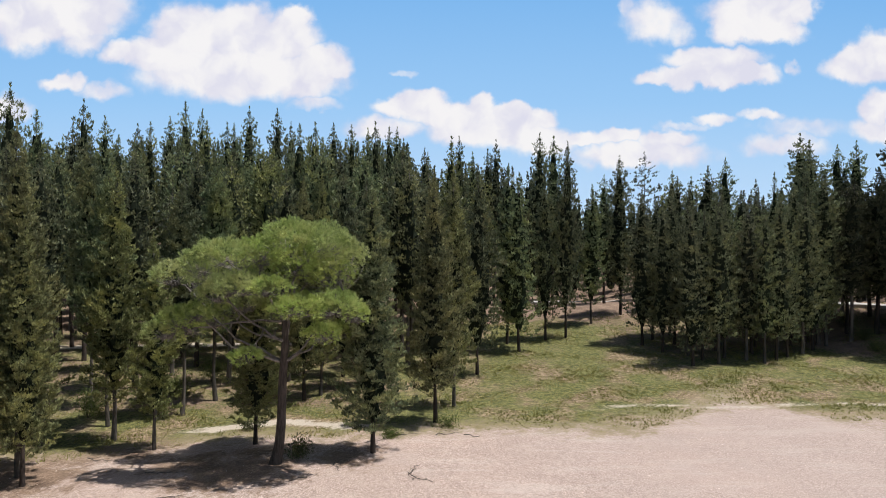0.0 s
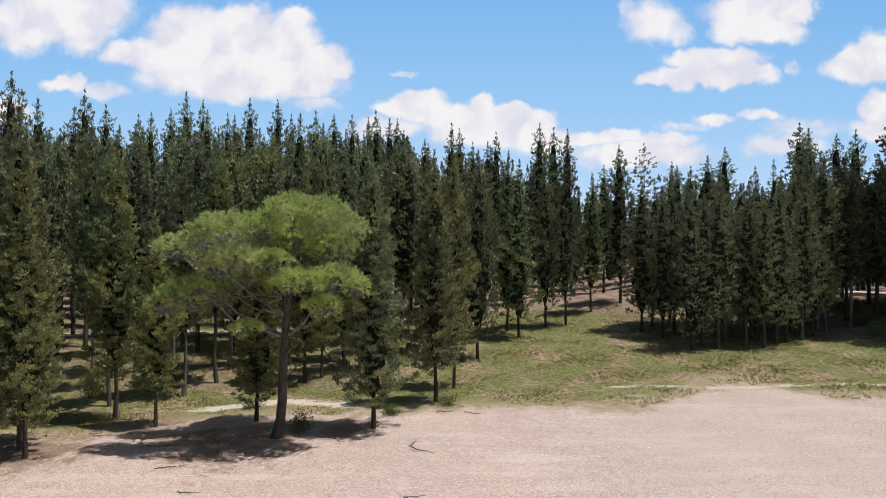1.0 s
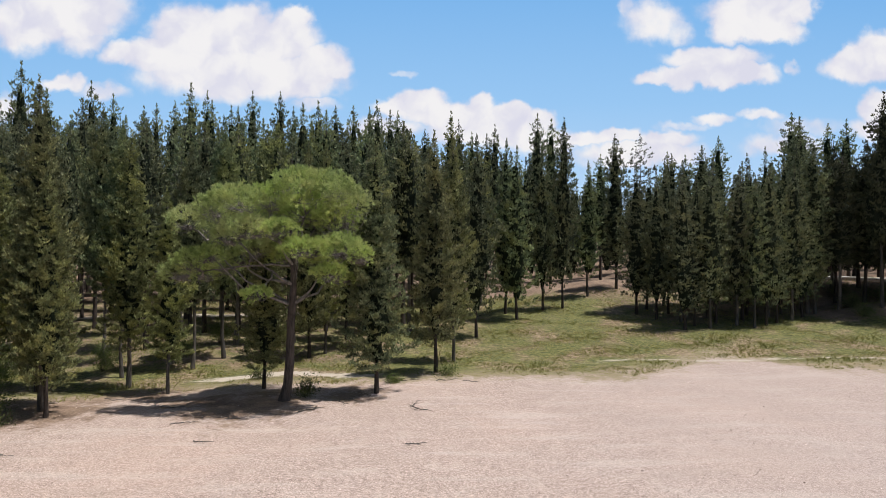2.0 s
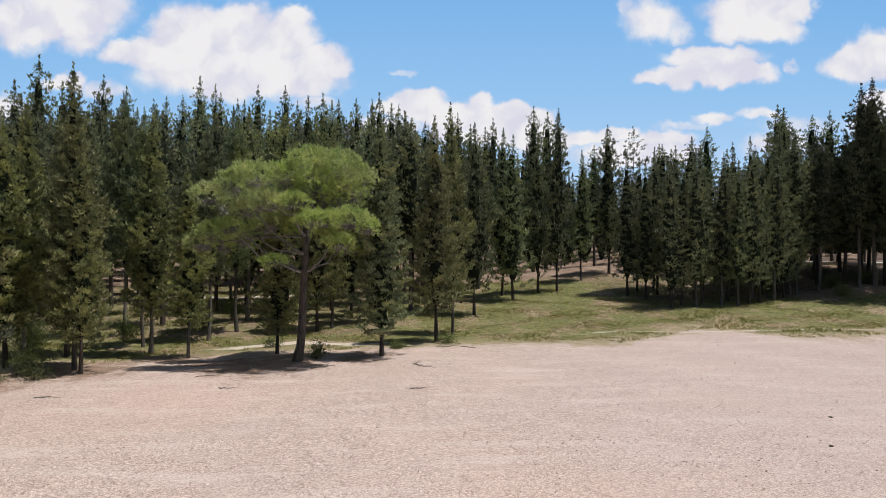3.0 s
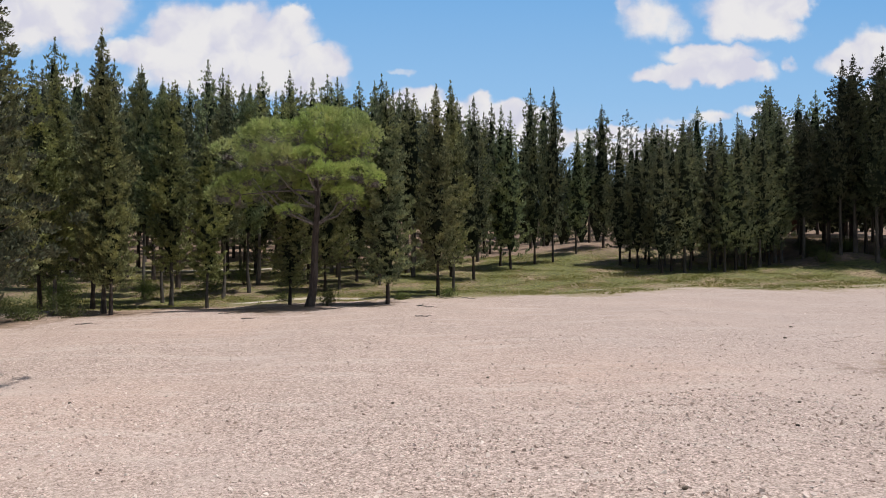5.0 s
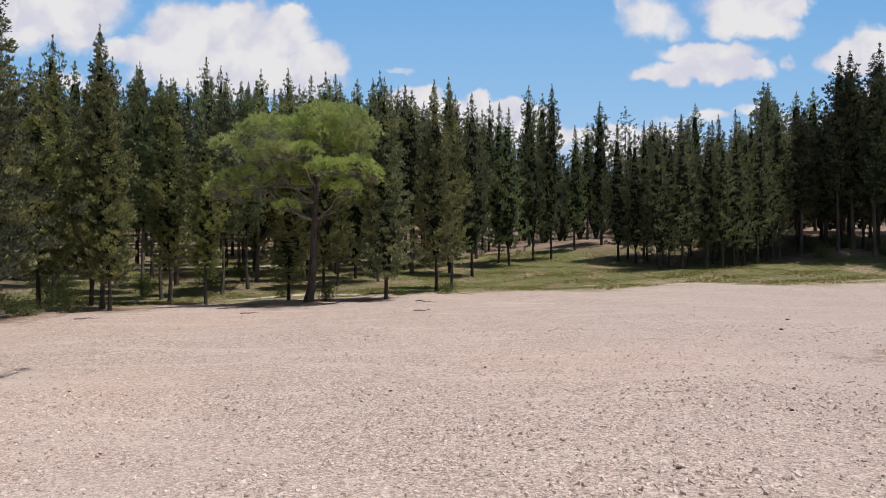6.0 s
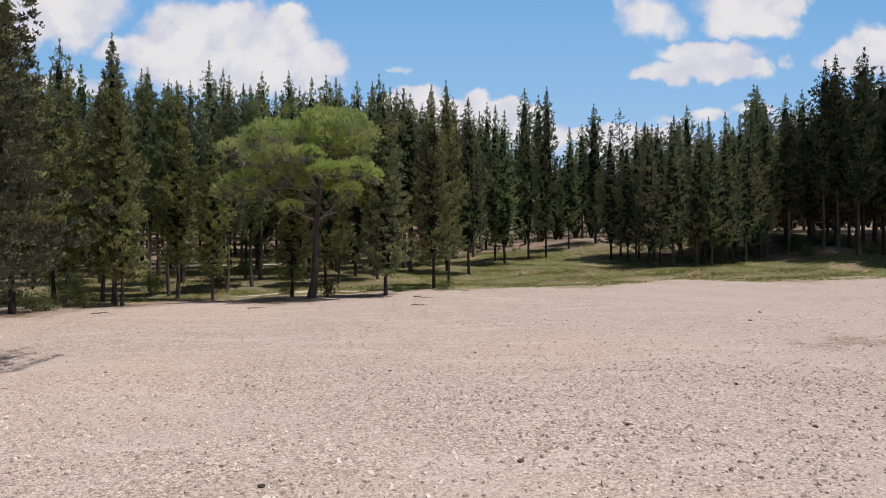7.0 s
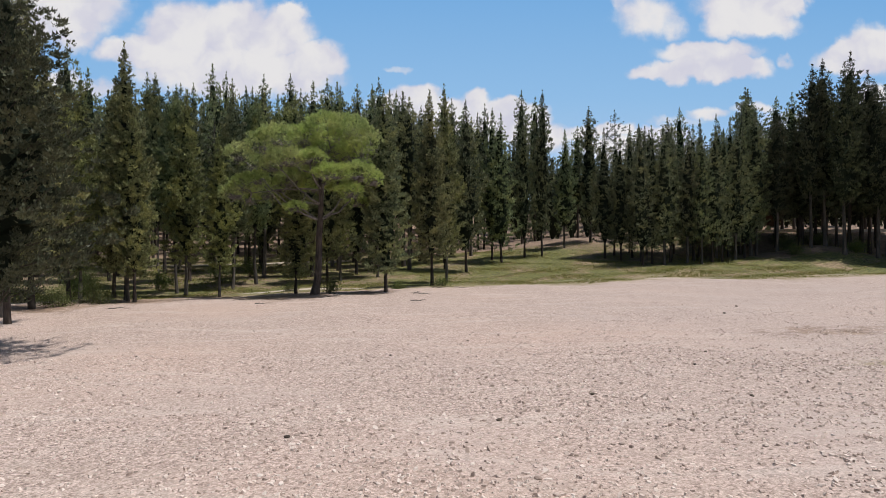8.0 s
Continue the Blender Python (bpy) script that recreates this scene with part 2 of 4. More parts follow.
def sprigs(rng, at, way, length, width, level):
    """Small pointed sprays of scale leaves, one triangle each. level: how far they lie flat."""
    n = len(at)
    way = way / (np.linalg.norm(way, axis=1)[:, None] + 1e-9)
    side = np.cross(way, rng.standard_normal((n, 3)) + np.array([0, 0, level]))
    side *= 0.5 * np.asarray(width)[:, None] / (np.linalg.norm(side, axis=1)[:, None] + 1e-9)
    L = np.asarray(length)[:, None]
    slip = rng.uniform(0.05, 0.4, (n, 1))
    verts = np.stack([at + way * L * slip - side, at + way * L * (0.45 - slip) + side, at + way * L], 1).reshape(-1, 3)
    return verts, np.arange(3 * n).reshape(-1, 3)


# ---- the lie of the land ----
def sstep(v, a, b):
    t = np.clip((v - a) / (b - a), 0, 1)
    return t * t * (3 - 2 * t)


def land(x, y):
    """The ground's height: a nearly level yard, a slow rise behind it, a bank and a mound."""
    x, y = np.asarray(x, float), np.asarray(y, float)
    z = 0.016 * np.clip(x, -22, 30)
    z = z - 0.28 * np.exp(-((x + 13) ** 2 / 60 + (y - 25) ** 2 / 14))
    z = z + 0.085 * np.clip(y - 29.5, 0, 16) + 0.13 * np.clip(y - 45.5, 0, 30) * sstep(-x, -8, 6)
    z = z + 1.5 * np.exp(-((x - 13) ** 2 + (y - 52) ** 2) / 48)
    z = z + 1.0 * np.exp(-((x - 29) ** 2 / 14 + (y - 37.5) ** 2 / 9))
    z = z + 1.6 * sstep(x, 14, 26) * sstep(y, 39, 44.5)
    z = z + 7.5 * sstep(y, 62, 112)
    z = z + 0.05 * np.sin(x * 0.9 + 1.3 * np.sin(y * 0.37)) * np.sin(y * 0.7 + x * 0.21)
    return z


def yard_edge(x):
    """How far ahead the crushed stone reaches."""
    return 25.0 + 0.16 * np.clip(x, -12, 22) + 0.6 * np.sin(x * 0.55) - 1.9 * sstep(x, 14.5, 17.5) - 1.7 * np.exp(-((x - 4.5) / 4.5) ** 2) + 1.0 * np.exp(-((x - 13.2) / 2.2) ** 2) - 1.0 * sstep(-x, 11.5, 15) - 5 * sstep(-x, 16, 21)


def cover(x, y):
    """Shares of meadow, litter and bare earth."""
    x, y = np.asarray(x, float), np.asarray(y, float)
    off = y - yard_edge(x)
    meadow = np.maximum(sstep(off, -2.4 - 2.0 * sstep(x, 3, 9), 3.4 + 0.6 * sstep(x, 3, 9)), 0.62 * np.exp(-((x - 8.6) / 2.2) ** 2 - ((y - 2.5) / 0.55) ** 2))
    wood = sstep(-x, -1, 5) * sstep(y, 26.5, 30) * 0.46
    wood = np.maximum(wood, sstep(y, 44, 50) * 0.85)
    wood = np.maximum(wood, sstep(x, 11, 14) * sstep(y, 36, 39) * 0.5)
    # brown litter on the bank, also darkening it in place of deep shade
    wood = np.maximum(wood, sstep(x, 23, 25.5) * sstep(y, 34.8, 36.8) * 0.9)
    wood = np.maximum(wood, 1.1 * np.exp(-((x - 12.5) ** 2 / 16 + (y - 49) ** 2 / 18)))
    # litter at the trunks; round the pine it also paints its shadow darker
    for tx, ty, rr, k in ((-7.2, 21.0, 3.4, 0.80), (-8.8, 21.6, 2.6, 0.72), (-3.4, 22.2, 1.9, 0.70), (-14.6, 20.3, 3.4, 0.82), (-12.0, 23.6, 2.6, 0.6), (-16.8, 17.0, 3.2, 0.8)):
        wood = np.maximum(wood, k * np.exp(-((x - tx) ** 2 + (y - ty) ** 2) / rr ** 2))
    wood = np.maximum(wood, 0.60 * np.exp(-((x - 9.5) / 2.6) ** 2 - ((y - 6.3 - 0.12 * (x - 9)) / 1.1) ** 2))
    path = 0.95 * np.exp(-((y - 26.5 - 0.45 * np.sin(x * 0.7) + 0.05 * (x + 9)) ** 2) / 0.2) * sstep(-x, 1.5, 4) * sstep(x, -13, -10)
    path = np.maximum(path, 0.9 * np.exp(-((y - 42.3 - 0.05 * (x + 14)) ** 2) / 0.4) * sstep(-x, 6, 9))
    path = np.maximum(path, 0.6 * np.exp(-((y - 28.3 - 0.4 * np.sin(x * 0.8)) ** 2) / 0.12) * sstep(x, 5, 8))
    return meadow, wood, path


def build_ground():
    fine_x = np.arange(-44, 48.01, 0.5)
    fine_y = np.arange(-14, 72.01, 0.5)
    far = np.array([6, 16, 40, 100, 260, 700, 2400.0])
    xs = np.concatenate([-44 - far[::-1], fine_x, 48 + far])
    ys = np.concatenate([-14 - far[::-1], fine_y, 72 + far])
    X, Y = np.meshgrid(xs, ys)
    Z = land(X, Y)
    nx, ny = len(xs), len(ys)
    i = np.arange(nx * ny).reshape(ny, nx)
    faces = np.stack([i[:-1, :-1], i[:-1, 1:], i[1:, 1:], i[1:, :-1]], -1).reshape(-1, 4)
    me = mesh_of("ground", np.stack([X, Y, Z], -1).reshape(-1, 3), faces, GROUND, True)
    for name, values in zip(("meadow", "litter", "earth"), cover(X, Y)):
        layer = me.attributes.new(name, "FLOAT", "POINT")
        layer.data.foreach_set("value", values.reshape(-1).astype(np.float32))
    rust = np.exp(-((X - 3.6) / 3.2) ** 2 - ((Y - 6.6 - 0.2 * (X - 3.6)) / 2.0) ** 2) + 0.7 * np.exp(-((X + 6) / 2.4) ** 2 - ((Y - 5.5) / 1.4) ** 2) + 0.6 * np.exp(-((X + 9) / 4) ** 2 - ((Y - 14) / 2.5) ** 2)
    layer = me.attributes.new("rust", "FLOAT", "POINT")
    layer.data.foreach_set("value", rust.reshape(-1).astype(np.float32))
    tagged(new("ground", me), "pale crushed-stone clearing passing into dry meadow and needle litter", "ground", kind="structure")


build_ground()


# ---- cloud backdrop ----
def build_backdrop():
    """A far upright sheet: open sky with heaped white clouds, each a few overlapping lobes."""
    D = 3000.0
    n = Nodes("clouds")
    p = n.coords()
    q = p
    for scale, sx, sz in ((0.0045, 170, 130), (0.014, 62, 62)):
        warp = n.put("ShaderNodeTexNoise", Vector=p, Scale=scale, Detail=3.0, Roughness=0.55)
        c = n.put("ShaderNodeVectorMath")
        c.operation = "SUBTRACT"
        n.feed(c.inputs[0], warp.outputs["Color"])
        c.inputs[1].default_value = (0.5, 0.5, 0.5)
        v = n.put("ShaderNodeVectorMath")
        v.operation = "MULTIPLY_ADD"
        n.feed(v.inputs[0], c.outputs[0])
        v.inputs[1].default_value = (sx, 0, sz)
        n.feed(v.inputs[2], q)
        q = v.outputs[0]
    # lobes: bearing and rise of the middle, half width and half height (as thousandths of the distance), weight
    heap_west = [(-645, 400, 112, 54, 1), (-700, 375, 60, 45, 0.8), (-610, 355, 50, 30, 0.6)]
    heap_great = [(-420, 365, 70, 46, 1), (-345, 367, 66, 46, 1), (-268, 352, 56, 44, 1), (-203, 312, 46, 36, 1), (-450, 325, 85, 34, 1),
                  (-365, 300, 140, 46, 0.9), (-530, 330, 45, 22, 0.7), (-240, 288, 76, 40, 0.9), (-245, 386, 30, 20, 0.9)]
    wisps_west = [(-635, 278, 38, 15, 0.75), (-570, 265, 48, 17, 0.5), (-66, 292, 21, 8, 0.35), (-215, 240, 40, 12, 0.45), (-730, 235, 40, 25, 0.6)]
    bank_middle = [(-32, 250, 44, 20, 1), (-70, 240, 48, 18, 0.9), (62, 243, 24, 20, 1), (15, 226, 78, 24, 1), (114, 227, 38, 17, 0.9), (157, 218, 38, 20, 0.9),
                   (70, 203, 105, 28, 0.85), (166, 185, 60, 28, 0.8), (-100, 205, 70, 22, 0.6)]
    bank_east = [(240, 190, 58, 13, 0.8), (298, 193, 40, 13, 0.85), (373, 185, 48, 17, 0.85), (326, 160, 120, 24, 0.75), (453, 222, 44, 11, 0.6),
                 (402, 210, 48, 9, 0.4), (534, 226, 40, 10, 0.55), (600, 207, 78, 18, 0.4), (570, 178, 80, 20, 0.5)]
    heaps_high = [(355, 382, 58, 36, 0.62), (394, 368, 30, 24, 0.5), (312, 400, 20, 34, 0.42), (524, 396, 78, 42, 1), (600, 400, 30, 28, 0.9),
                  (482, 375, 36, 28, 0.9), (562, 366, 48, 20, 0.75)]
    heaps_east = [(449, 322, 76, 21, 1), (440, 294, 100, 18, 0.95), (360, 291, 38, 13, 0.75), (515, 298, 36, 19, 0.85), (579, 308, 18, 11, 0.5),
                  (690, 311, 48, 30, 1), (728, 325, 48, 42, 1), (722, 240, 31, 27, 0.9), (735, 207, 58, 20, 0.65)]
    total = None
    for bx, bz, rx, rz, w in heap_west + heap_great + wisps_west + bank_middle + bank_east + heaps_high + heaps_east:
        s = n.put("ShaderNodeVectorMath")
        s.operation = "SUBTRACT"
        n.feed(s.inputs[0], q)
        s.inputs[1].default_value = (bx * D / 1000, 0, bz * D / 1000)
        m = n.put("ShaderNodeVectorMath")
        m.operation = "MULTIPLY"
        n.feed(m.inputs[0], s.outputs[0])
        m.inputs[1].default_value = (1000 / (rx * D), 0, 1000 / (rz * D))
        d = n.put("ShaderNodeVectorMath")
        d.operation = "LENGTH"
        n.feed(d.inputs[0], m.outputs[0])
        f = n.math("MULTIPLY", n.span(d.outputs["Value"], 0.35, 1.5, 1.0, 0.0), w)
        total = f if total is None else n.math("MAXIMUM", total, f)
    detail = n.noise(p, 0.010, 5.0, 0.55)
    density = n.math("ADD", total, n.math("MULTIPLY", n.math("SUBTRACT", detail, 0.5), 0.55))
    alpha = n.math("MULTIPLY", n.span(density, 0.05, 0.66), n.span(total, 0.0, 0.22))
    # the clouds' light and shade, painted grey to white by billow noise
    billow = n.noise(q, 0.005, 3.0, 0.5)
    shade = n.span(n.math("ADD", n.math("MULTIPLY", density, 0.15), billow), 0.42, 0.74)
    colour = n.mix(shade, (0.80, 0.80, 0.93), (1.0, 0.985, 1.0))
    glow = n.put("ShaderNodeEmission", Color=colour, Strength=0.90)
    height = n.put("ShaderNodeSeparateXYZ", Vector=p).outputs[2]
    blue = n.ramp(n.math("DIVIDE", height, 0.45 * D), [(0.2, (0.53, 0.745, 1.0)), (0.55, (0.345, 0.62, 0.97)), (1.0, (0.21, 0.49, 0.90))])
    clear = n.put("ShaderNodeEmission", Color=blue, Strength=0.93)
    mix = n.put("ShaderNodeMixShader", Fac=alpha)
    n.tree.links.new(clear.outputs[0], mix.inputs[1])
    n.tree.links.new(glow.outputs[0], mix.inputs[2])
    mat = n.done(mix.outputs[0])
    W = 3000.0
    me = mesh_of("backdrop", [(-W, 0, 0), (W, 0, 0), (W, 0, 2000), (-W, 0, 2000)], [(0, 1, 2, 3)], mat)
    ob = new("backdrop", me)
    ob.matrix_basis = pose(0, D, 7.0)
    tagged(ob, "blue summer sky with heaped white clouds", "sky", kind="structure")


build_backdrop()


# ---- cypresses ----
def tufts(rng, at, out, radius, each, long, slim=(0.34, 0.62)):
    """Rounded bunches of sprays, fuller above than below, each spray one island."""
    n = len(at) * each
    d = rng.standard_normal((n, 3))
    d[:, 2] = np.where(d[:, 2] < -0.3, -0.4 * d[:, 2], d[:, 2]) + 0.15
    d /= np.linalg.norm(d, axis=1)[:, None]
    r = np.repeat(radius, each)
    p = np.repeat(at, each, 0) + d * (r * rng.uniform(0.1, 0.8, n))[:, None] * np.array([0.85, 0.85, 1.15])
    way = 0.75 * d + 0.4 * np.repeat(out, each, 0) + np.array([0, 0, 0.9]) + rng.normal(0, 0.2, (n, 3))
    L = long * r * rng.uniform(0.6, 1.3, n)
    return sprigs(rng, p, way, L, L * rng.uniform(*slim, n), 0.35)


def cypress_kind(seed, H, base, R, boughs, spread, each, foliage, bark, tuft=0.2, slope=0.5, lift=0.6, skirt=0.6, thin=0.0, stout=0.0075, heart=0.5, ragged=1.0, long=0.95):
    """Trunk, branches and crown of one cypress form of height H: a cone of boughs, each hung with rounded tufts.
    spread: tufts to a metre of bough; each: sprays to a tuft; slope: how fast the tip widens; skirt: the fullness of the lowest boughs."""
    rng = np.random.default_rng(seed)
    k = 9
    zz = np.linspace(-0.15, H * 0.97, k)
    bend = np.cumsum(rng.normal(0, 0.035, (k, 2)), 0)
    bend -= bend[0]
    spine = np.column_stack([bend, zz])
    r0 = stout * H
    trunk = tube(spine, r0 * (1 - 0.93 * (zz - zz[0]) / (zz[-1] - zz[0])) * np.where(np.arange(k) == 0, 1.35, 1.0), 8, rng, 0.06)

    def axis(z):
        return np.column_stack([np.interp(z, zz, spine[:, 0]), np.interp(z, zz, spine[:, 1]), z])

    def girth(h):
        below = (1 - h) * (H - base)
        return R * (1 - np.exp(-slope * below / R)) * below / (below + 0.2) * np.minimum(skirt + (1 - skirt) * h / 0.2, 1.0)

    h = (np.arange(boughs) + rng.random(boughs)) / boughs
    h = h ** 0.74
    turn = np.arange(boughs) * 2.39996 + rng.normal(0, 0.35, boughs)
    lobe = 1 + ragged * (0.16 * np.sin(2 * turn + 7 * h + seed) + 0.13 * np.sin(3 * turn - 15 * h + 2 * seed) + 0.10 * np.sin(23 * h + seed))
    reach = girth(h) * lobe * (1 + ragged * rng.uniform(-0.36, 0.26, boughs)) + 0.03
    keep = rng.random(boughs) > thin
    h, turn, reach = h[keep], turn[keep], reach[keep]
    nb = len(h)
    rise = lift * (0.55 + 0.95 * h) * rng.uniform(0.6, 1.4, nb)
    curl = 0.22 * rng.uniform(0.3, 1.4, nb)
    out = np.column_stack([np.cos(turn), np.sin(turn), np.zeros(nb)])
    across = np.column_stack([-out[:, 1], out[:, 0], np.zeros(nb)])
    z0 = np.clip(base + h * (H - base) - reach * (rise + curl), 0.55 * base, H * 0.96)
    start = axis(z0)

    def along(i, s):
        p = start[i] + out[i] * (reach[i] * s)[:, None]
        p[:, 2] += reach[i] * (rise[i] * s + curl[i] * s * s)
        return p

    sticks = []
    s4 = np.linspace(0, 0.85, 4)
    for i in range(0, nb, 3):
        sticks.append(tube(along(np.full(4, i), s4), np.linspace(0.02, 0.006, 4), 3))
    count = np.maximum(2, np.round(spread * (reach + 0.25)).astype(int))
    own = np.repeat(np.arange(nb), count)
    n = len(own)
    s = 1.02 - 0.80 * rng.random(n) ** 1.5
    fan = 0.30 * reach[own] * (1.12 - s) ** 0.6
    at = along(own, s) + across[own] * (fan * rng.normal(0, 0.75, n))[:, None]
    at[:, 2] += rng.normal(0, 0.22, n) * fan
    big = tuft * rng.uniform(0.65, 1.3, n) * np.minimum(1.0, 0.24 + 0.76 * reach[own] / (0.6 * R))
    crown = tufts(rng, at, out[own], big, each, long)
    m = 60
    zt = H - rng.random(m) ** 1.2 * 1.5
    lead = sprigs(rng, axis(zt) + rng.normal(0, 1, (m, 3)) * (0.01 + 0.08 * (H - zt))[:, None], np.column_stack([rng.normal(0, 0.35, (m, 2)), np.ones(m)]),
                  np.full(m, tuft * 0.8), np.full(m, tuft * 0.3), 0.0)
    # opaque core inside the crown, deep shade put into its dark colour
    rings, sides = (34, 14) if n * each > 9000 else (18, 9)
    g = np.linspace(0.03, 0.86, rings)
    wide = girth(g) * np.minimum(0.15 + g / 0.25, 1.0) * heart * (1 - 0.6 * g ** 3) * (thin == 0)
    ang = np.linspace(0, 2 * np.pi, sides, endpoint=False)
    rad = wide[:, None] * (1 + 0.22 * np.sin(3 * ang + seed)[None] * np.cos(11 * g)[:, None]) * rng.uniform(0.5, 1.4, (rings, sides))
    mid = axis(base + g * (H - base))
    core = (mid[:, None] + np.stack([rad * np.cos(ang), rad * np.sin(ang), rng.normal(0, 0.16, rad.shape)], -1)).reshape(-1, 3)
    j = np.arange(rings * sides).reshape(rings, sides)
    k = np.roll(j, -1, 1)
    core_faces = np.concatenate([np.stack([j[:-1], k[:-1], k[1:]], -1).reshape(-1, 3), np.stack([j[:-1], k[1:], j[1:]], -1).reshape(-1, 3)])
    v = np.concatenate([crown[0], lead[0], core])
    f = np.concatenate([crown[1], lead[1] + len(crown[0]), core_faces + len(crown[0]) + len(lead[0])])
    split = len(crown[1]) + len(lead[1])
    return (H, mesh_of("trunk", *trunk, bark, True), mesh_of("branches", *join(sticks), bark, True), mesh_of("crown", v, f, foliage, False, CORE_SHADE, split))


def plant(kind, x, y, top, wide, label, group="", turn=None, name="cypress_tree", category="cypress tree", lean=(0, 0)):
    """One tree of that form on the ground at x, y with its tip at the height top."""
    H, trunk, branches, crown = kind
    z = float(land(x, y))
    tall = (top - z) / H
    turn = (x * 71 + y * 37) % 360 if turn is None else turn
    tree = thing(name, label, category, x, y, z - 0.02, group=group)
    tree.matrix_basis = Matrix.Translation((x, y, z - 0.02)) @ Euler((radians(lean[0]), radians(lean[1]), radians(turn))).to_matrix().to_4x4() @ Matrix.Diagonal((wide, wide, tall, 1))
    part("trunk", trunk, tree)
    tagged(part("branchwork", branches, tree), kind="stuff")
    part("crown", crown, tree)
    return tree


NEAR = [cypress_kind(11, 12, 1.3, 1.55, 310, 6.6, 19, CYPRESS_GREY, BARK, 0.20, 0.28, 0.5, 0.95, heart=0.40, long=0.72),
        cypress_kind(12, 12, 2.1, 1.22, 310, 6.8, 19, CYPRESS_OLIVE, BARK_PALE, 0.19, 0.25, 0.6, 0.85, heart=0.40, long=0.72),
        cypress_kind(13, 12, 1.8, 1.58, 310, 6.4, 19, CYPRESS_OLIVE, BARK, 0.21, 0.27, 0.5, 0.9, heart=0.40, long=0.72),
        cypress_kind(14, 12, 3.3, 1.08, 310, 6.8, 19, CYPRESS, BARK_PALE, 0.19, 0.40, 0.75, 0.6, heart=0.40, long=0.72)]
MID = [cypress_kind(21, 13, 1.3, 1.55, 220, 4.0, 9, CYPRESS, BARK, 0.23, 0.32, 0.6, 0.8),
       cypress_kind(22, 13, 2.1, 1.40, 220, 4.2, 9, CYPRESS, BARK_PALE, 0.23, 0.30, 0.7, 0.75),
       cypress_kind(23, 13, 1.5, 1.65, 220, 3.9, 9, CYPRESS, BARK, 0.24, 0.32, 0.5, 0.85),
       cypress_kind(24, 13, 1.6, 1.10, 220, 4.6, 9, CYPRESS, BARK, 0.21, 0.38, 0.9, 0.6),
       cypress_kind(25, 13, 1.2, 1.6, 220, 4.0, 9, CYPRESS_OLIVE, BARK, 0.23, 0.32, 0.45, 0.85)]
FAR = [cypress_kind(31, 15, 3.5, 1.45, 160, 2.9, 7, CYPRESS, BARK, 0.27, 0.55, 0.6, 0.6, stout=0.009),
       cypress_kind(32, 15, 4.0, 1.25, 160, 3.1, 7, CYPRESS, BARK, 0.26, 0.48, 0.8, 0.6, stout=0.009),
       cypress_kind(33, 15, 3.2, 1.55, 160, 2.8, 7, CYPRESS, BARK, 0.28, 0.60, 0.5, 0.6, stout=0.009),
       cypress_kind(34, 15, 4.2, 1.35, 160, 2.9, 7, CYPRESS_OLIVE, BARK_PALE, 0.27, 0.52, 0.7, 0.6, stout=0.009)]
FINE = cypress_kind(15, 10, 1.6, 2.5, 340, 8.5, 18, CYPRESS_SHADED, BARK, 0.14, 0.52, 0.4, 0.9, heart=0.42, long=0.75)
DEEP = [cypress_kind(41, 15, 1.2, 1.7, 46, 1.6, 4, CYPRESS, BARK, 0.42, 0.45), cypress_kind(42, 15, 1.0, 1.5, 46, 1.6, 4, CYPRESS, BARK, 0.42, 0.45)]
SHADED_BANK = [cypress_kind(26, 13, 2.8, 1.45, 220, 4.0, 8, CYPRESS_SHADED, BARK, 0.23, 0.45, 0.7, 0.65, stout=0.0085, heart=0.56),
        cypress_kind(27, 13, 3.5, 1.30, 220, 4.2, 8, CYPRESS_SHADED, BARK_PALE, 0.22, 0.42, 0.9, 0.6, stout=0.0085, heart=0.56)]
GREY = [cypress_kind(28, 13, 1.4, 1.60, 220, 4.0, 8, CYPRESS_GREY, BARK, 0.22, 0.27, 0.5, 0.9),
        cypress_kind(29, 13, 2.2, 1.40, 220, 4.2, 8, CYPRESS_GREY, BARK_PALE, 0.22, 0.26, 0.6, 0.8),
        cypress_kind(30, 13, 1.8, 1.65, 220, 3.9, 8, CYPRESS_GREY, BARK, 0.23, 0.27, 0.5, 0.9)]
LANKY = cypress_kind(51, 13, 4.5, 1.5, 110, 3.0, 8, SPARSE, BARK, 0.2, 0.9, 0.15, 0.7, thin=0.2)
WITHERED = cypress_kind(52, 13, 3.0, 1.0, 170, 3.4, 6, SPARSE, BARK_PALE, 0.16, 0.4, 0.5, 0.6, thin=0.25)

ROAD_LINE = [(10, 67), (15, 65.5), (19, 63), (22, 58.5), (24.5, 53), (27.0, 48.5), (29.5, 45.9), (33, 45.2), (40, 45.2)]


def on_road(x, y):
    """Whether a trunk there would stand on the track."""
    p = Vector((x, y))
    for a, b in zip(ROAD_LINE, ROAD_LINE[1:]):
        a, b = Vector(a), Vector(b)
        k = max(0.0, min(1.0, (p - a).dot(b - a) / (b - a).length_squared))
        if (p - a - (b - a) * k).length < 1.5:
            return True
    return False


FRONT_LABEL = "olive-green cypress at the edge of the clearing"
WOOD_LABEL = "dark green slender cypress in the dense plantation"
GROUP_LABEL = "dark green cypress in the close-set group on the meadow"
